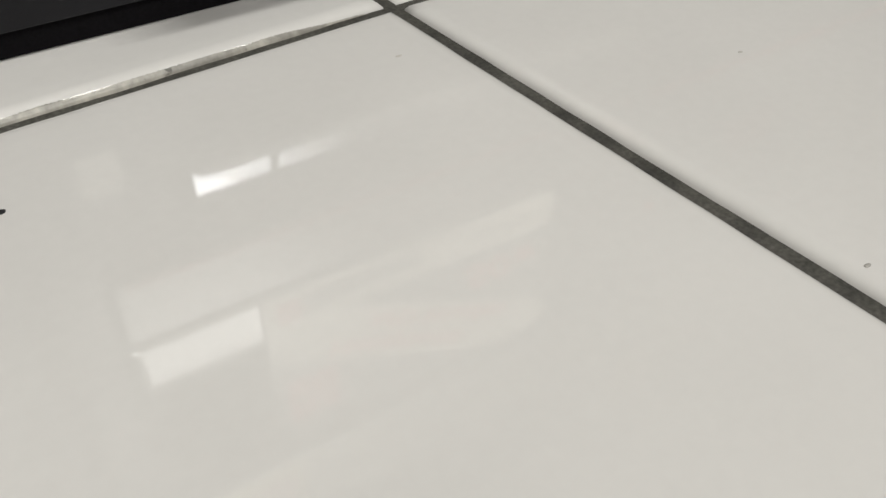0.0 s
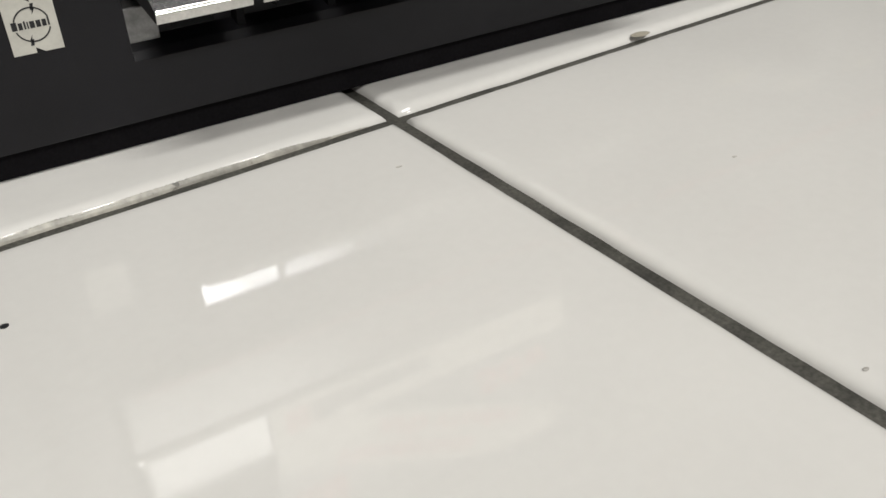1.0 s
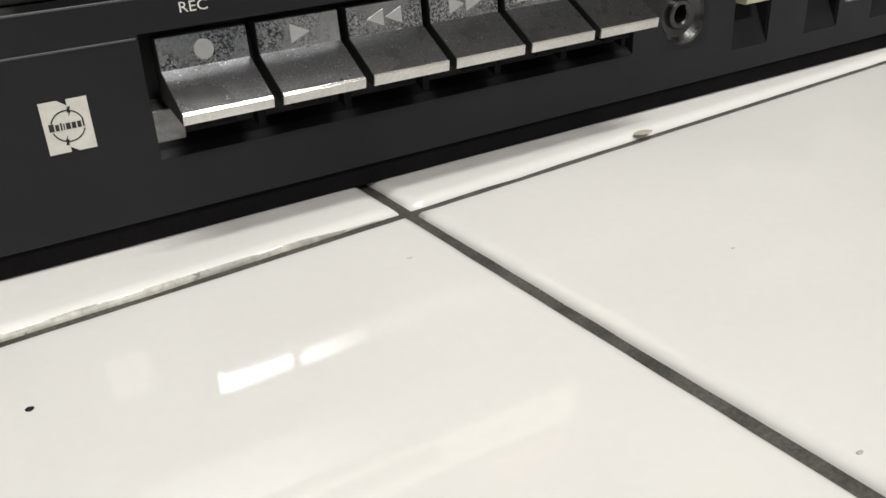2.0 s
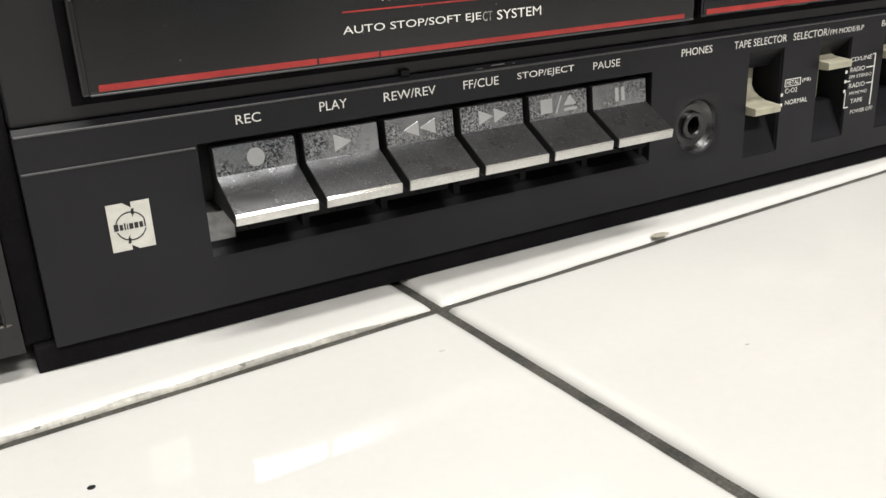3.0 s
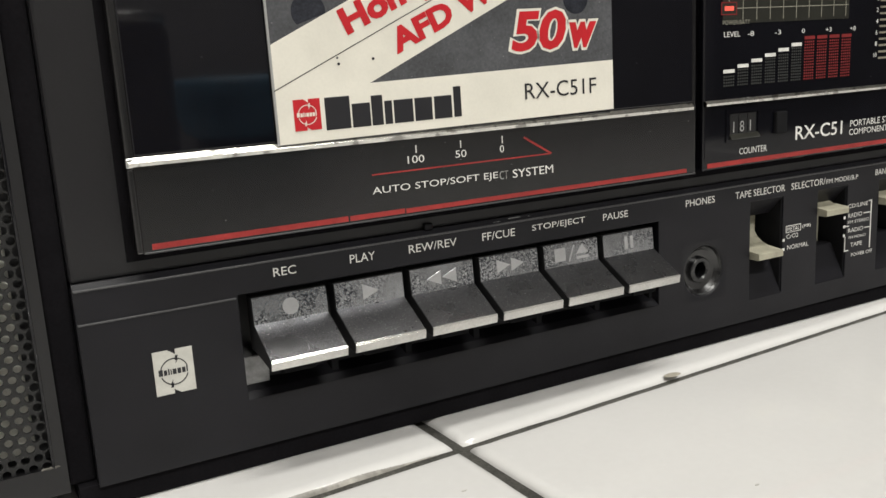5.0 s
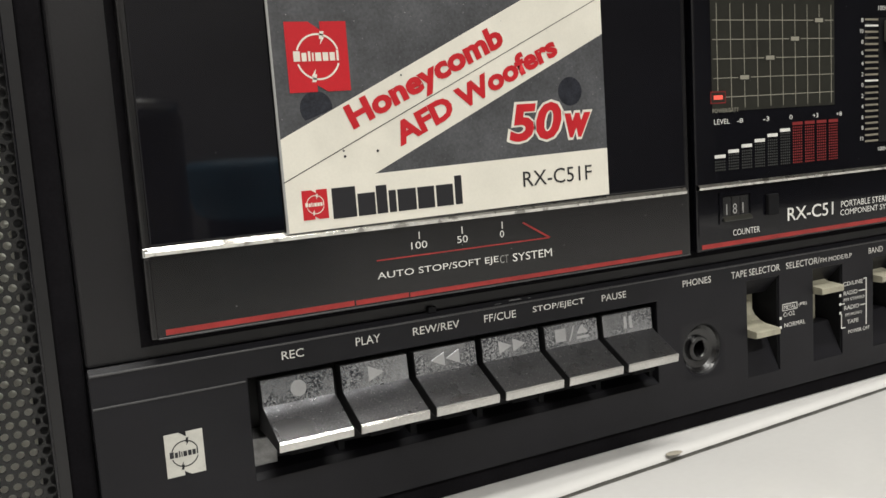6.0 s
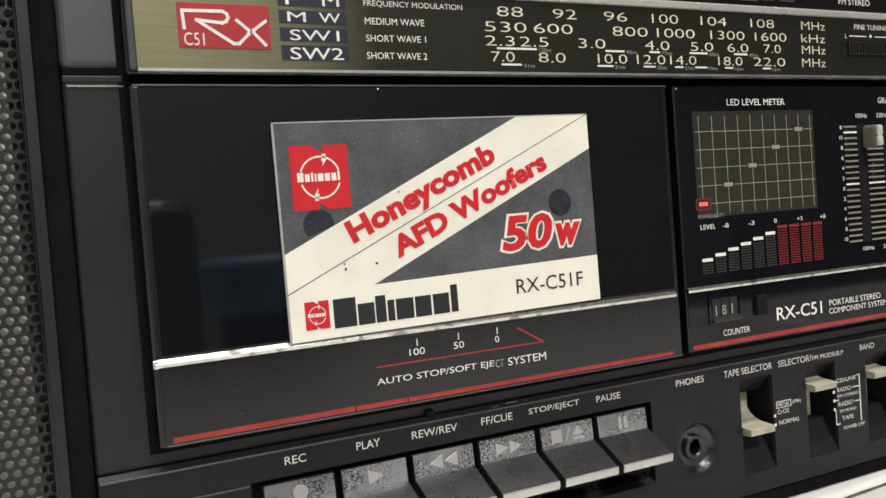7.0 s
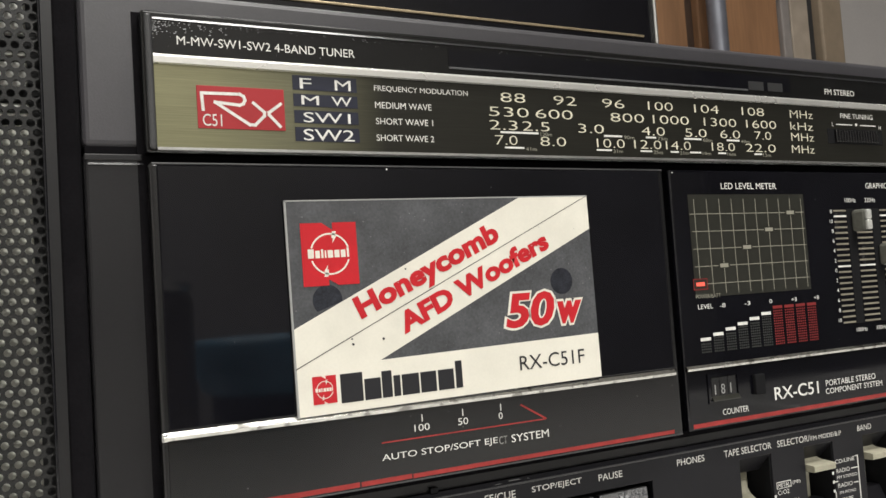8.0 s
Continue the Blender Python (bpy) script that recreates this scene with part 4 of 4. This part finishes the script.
part("base", box(-790, 810, -395, 560, -899, -12, 4), COUNTERM, bench)
grout = bmesh.new()
bmesh.ops.create_grid(grout, x_segments=160, y_segments=100, size=1)
for v in grout.verts:
    v.co = Vector((10 + v.co.x * 795, 85 + v.co.y * 475, -1.5 + 0.35 * noise.noise(Vector((v.co.x * 300, v.co.y * 200, 0)))))
part("grout", grout, GROUT, bench, "dark grey dirty grout")
PITCH, GAP = 200.0, 2.4


def tile_mesh(seed):
    s = PITCH - GAP
    bm = bmesh.new()
    prof = [(0.0, -9.0), (0.0, -2.0), (0.25, -1.2), (0.8, -0.6), (1.6, -0.24), (2.3, -0.06), (3.0, 0.0), (6.0, 0.0)]
    n = 60
    loops = []
    for inset, z in prof:
        row = []
        for side in range(4):
            for i in range(n):
                u = -s / 2 + inset + (s - 2 * inset) * i / n
                a, b = u, -s / 2 + inset
                x, y = ((a, b), (-b, a), (-a, -b), (b, -a))[side]
                w = 0.12 * noise.noise(Vector((x * 0.15 + seed * 9, y * 0.15, 3.0))) if z < 0 else 0
                row.append(bm.verts.new((x * (1 + w / 100), y * (1 + w / 100), z + (0.1 * w if z < 0 else 0))))
        loops.append(row)
    for p, q in zip(loops, loops[1:]):
        for i in range(4 * n):
            j = (i + 1) % (4 * n)
            bm.faces.new((p[i], p[j], q[j], q[i]))
    bm.faces.new(loops[-1])
    bmesh.ops.recalc_face_normals(bm, faces=bm.faces)
    return finish("tile", bm, TILE, True)


TILES = [tile_mesh(i) for i in range(3)]
LAID = Matrix.Translation((0.0013, -0.0139, 0)) @ pose(0, 0, 0, 0, 0, TURN)
for i in range(-4, 4):
    for k in range(-2, 3):
        t = new("tile", TILES[(i * 3 + k) % 3])
        t.parent = bench
        t.matrix_basis = LAID @ pose((i + 0.5) * PITCH * MM, (k + 0.5) * PITCH * MM, random.uniform(-0.0001, 0.0001), random.uniform(-0.04, 0.04), random.uniform(-0.04, 0.04), 0)

# grime along the worn tile edge, the chip and specks
def edge_grime():
    """A ragged film that follows the rounded edge of the tile."""
    prof = ((0.0, -2.0), (0.25, -1.2), (0.8, -0.6), (1.8, -0.18))
    bm, cols, rows = bmesh.new(), 420, 5
    last = None
    for c in range(cols + 1):
        x = -98.0 + 96.0 * c / cols
        reach = 0.85 + 0.2 * noise.noise(Vector((x * 0.12, 0, 5))) + 0.16 * noise.noise(Vector((x * 2.6, 2, 1)))
        reach = min(1.7, max(0.06, reach * min(1.0, -x / 25)))
        col = []
        for r in range(rows):
            u = reach * r / (rows - 1)
            for (u0, z0), (u1, z1) in zip(prof, prof[1:]):
                if u <= u1:
                    z = z0 + (z1 - z0) * (u - u0) / (u1 - u0)
                    break
            lump = 0.13 + 0.02 * noise.noise(Vector((x * 0.9, u * 2, 9)))
            col.append(bm.verts.new((x, GAP / 2 + u - lump, z + lump * (1 if r < rows - 1 else 0.45))))
        if last:
            for r in range(rows - 1):
                bm.faces.new((last[r], col[r], col[r + 1], last[r + 1]))
        last = col
    return bm


bm = edge_grime()
grime = tagged(new("grime", finish("grime", bm, DIRT, True)), "beige grime and chipped glaze along a tile edge", "dirt", kind="stuff")
grime.matrix_basis = LAID


def speck(x, y, rx, ry, mat, label):
    bm = bmesh.new()
    bmesh.ops.create_uvsphere(bm, u_segments=14, v_segments=8, radius=1)
    for v in bm.verts:
        k = 1 + 0.25 * noise.noise(v.co * 1.7 + Vector((x, y, 0)))
        v.co = Vector((v.co.x * rx * k, v.co.y * ry * k, v.co.z * 0.1))
    ob = tagged(new("speck", finish("speck", bm, mat, True)), label, "speck")
    ob.location = (x * MM, y * MM, 0.03 * MM)


speck(-71.6, -40.3, 0.6, 0.6, INK, "small black speck on a white tile")
FAINT = material("faint_stain", (0.5, 0.48, 0.45), 0.4, grain=0.1, stain=0.2)
speck(-8.5, -32.1, 0.6, 0.3, FAINT, "faint brown mark on a white tile")
speck(38.3, -61.5, 0.5, 0.3, FAINT, "faint brown mark on a white tile")
speck(10.6, -106.6, 0.5, 0.3, FAINT, "faint brown mark on a white tile")
speck(65.6, -9.3, 2.6, 1.3, CHIP, "brown chip in the edge of a white tile")

# dust and small scuffs on the stereo's front
rng = random.Random(11)
bm = bmesh.new()
for n in range(58):
    face = rng.choice(((-55, 78, 53, 64, YD), (-55, 78, 68, 121, YD - 0.35), (-27, 50, 106, 113, YK), (84, 150, 68, 121, YD), (-54, 0, 146, 152, YD)))
    x, z, r = rng.uniform(face[0], face[1]), rng.uniform(face[2], face[3]), rng.uniform(0.03, 0.09)
    box(x - r * rng.uniform(0.6, 2.2), x + r, face[4] - 0.09, face[4] + 0.02, z - r * 0.7, z + r * 0.7, bm=bm)
tagged(new("dust", finish("dust", bm, material("pale_dust", (0.3, 0.3, 0.3), 0.8, grain=0.2))), "tiny pale dust grains clinging to the stereo", "dust", kind="stuff")

# rubbed marks on the ledge, single grains, and crumbs in the loudspeaker's corner
MARK = material("rubbed_mark", (0.2, 0.2, 0.2), 0.5, grain=0.3, grain_size=0.5, stain=0.4, stain_size=2)
for x0, x1, z0, z1 in ((24.8, 28.3, 44.28, 44.44), (20.6, 22.6, 44.02, 44.12), (30.2, 31.0, 44.2, 44.3)):
    part("rubbed_mark", slab([(x0, z0), (x1, z0 + 0.02), (x1 - 0.3, z1), (x0 + 0.5, z1 - 0.03)], 0.62, 1.4), MARK, stereo)
GRAIN = material("white_grain", (0.6, 0.6, 0.58), 0.6, grain=0.1)
for x, y, z in ((-4.7, YD - 0.42, 121.2), (83.4, YD - 0.06, 121.3)):
    part("dust_grain", disc(x, z, 0.22, y, y + 0.1, 10), GRAIN, stereo)
rng = random.Random(4)
bm = bmesh.new()
for n in range(16):
    x, z, r = rng.uniform(-79.4, -76.2), 10.9 + abs(rng.gauss(0, 0.25)), rng.uniform(0.1, 0.26)
    box(x - r, x + r * rng.uniform(0.6, 1.5), 0.3, 0.8, z - r * 0.7, z + r * 0.7, 0.06, 1, bm=bm)
tagged(part("crumbs", bm, material("pale_crumb", (0.16, 0.15, 0.13), 0.7, grain=0.3, stain=0.3, stain_size=1), spk, "pale crumbs caught in the bezel's corner"), kind="stuff")

# black flecks on the card and scuffs along the tuner's upper edge
for x, z, w, h in ((-15.9, 82.8, 0.22, 0.5), (-15.7, 81.6, 0.3, 0.3), (-8.2, 82.2, 0.3, 0.3), (-1.4, 98.0, 0.2, 0.2)):
    part("fleck", disc(x, z, w, YK - 0.16, YK - 0.02, 8), INK, card)
rng = random.Random(21)
bm = bmesh.new()
for n in range(230):
    u = rng.random() ** 4.0
    x = -56 + 130 * u
    z = 152.0 - abs(rng.gauss(0, 1.5 if u < 0.12 else 0.45))
    r = rng.uniform(0.03, 0.11) * (1.4 if u < 0.12 else 0.6)
    box(x - r * rng.uniform(0.5, 2.5), x + r * rng.uniform(0.5, 1.5), YD - 0.06, YD + 0.02, z - r * 0.6, z + r * 0.6, bm=bm)
tagged(part("scuffs", bm, material("pale_scuff", (0.4, 0.4, 0.41), 0.4, grain=0.3, stain=0.3, stain_size=1), tuner, "pale scuffs in the gloss"), kind="stuff")
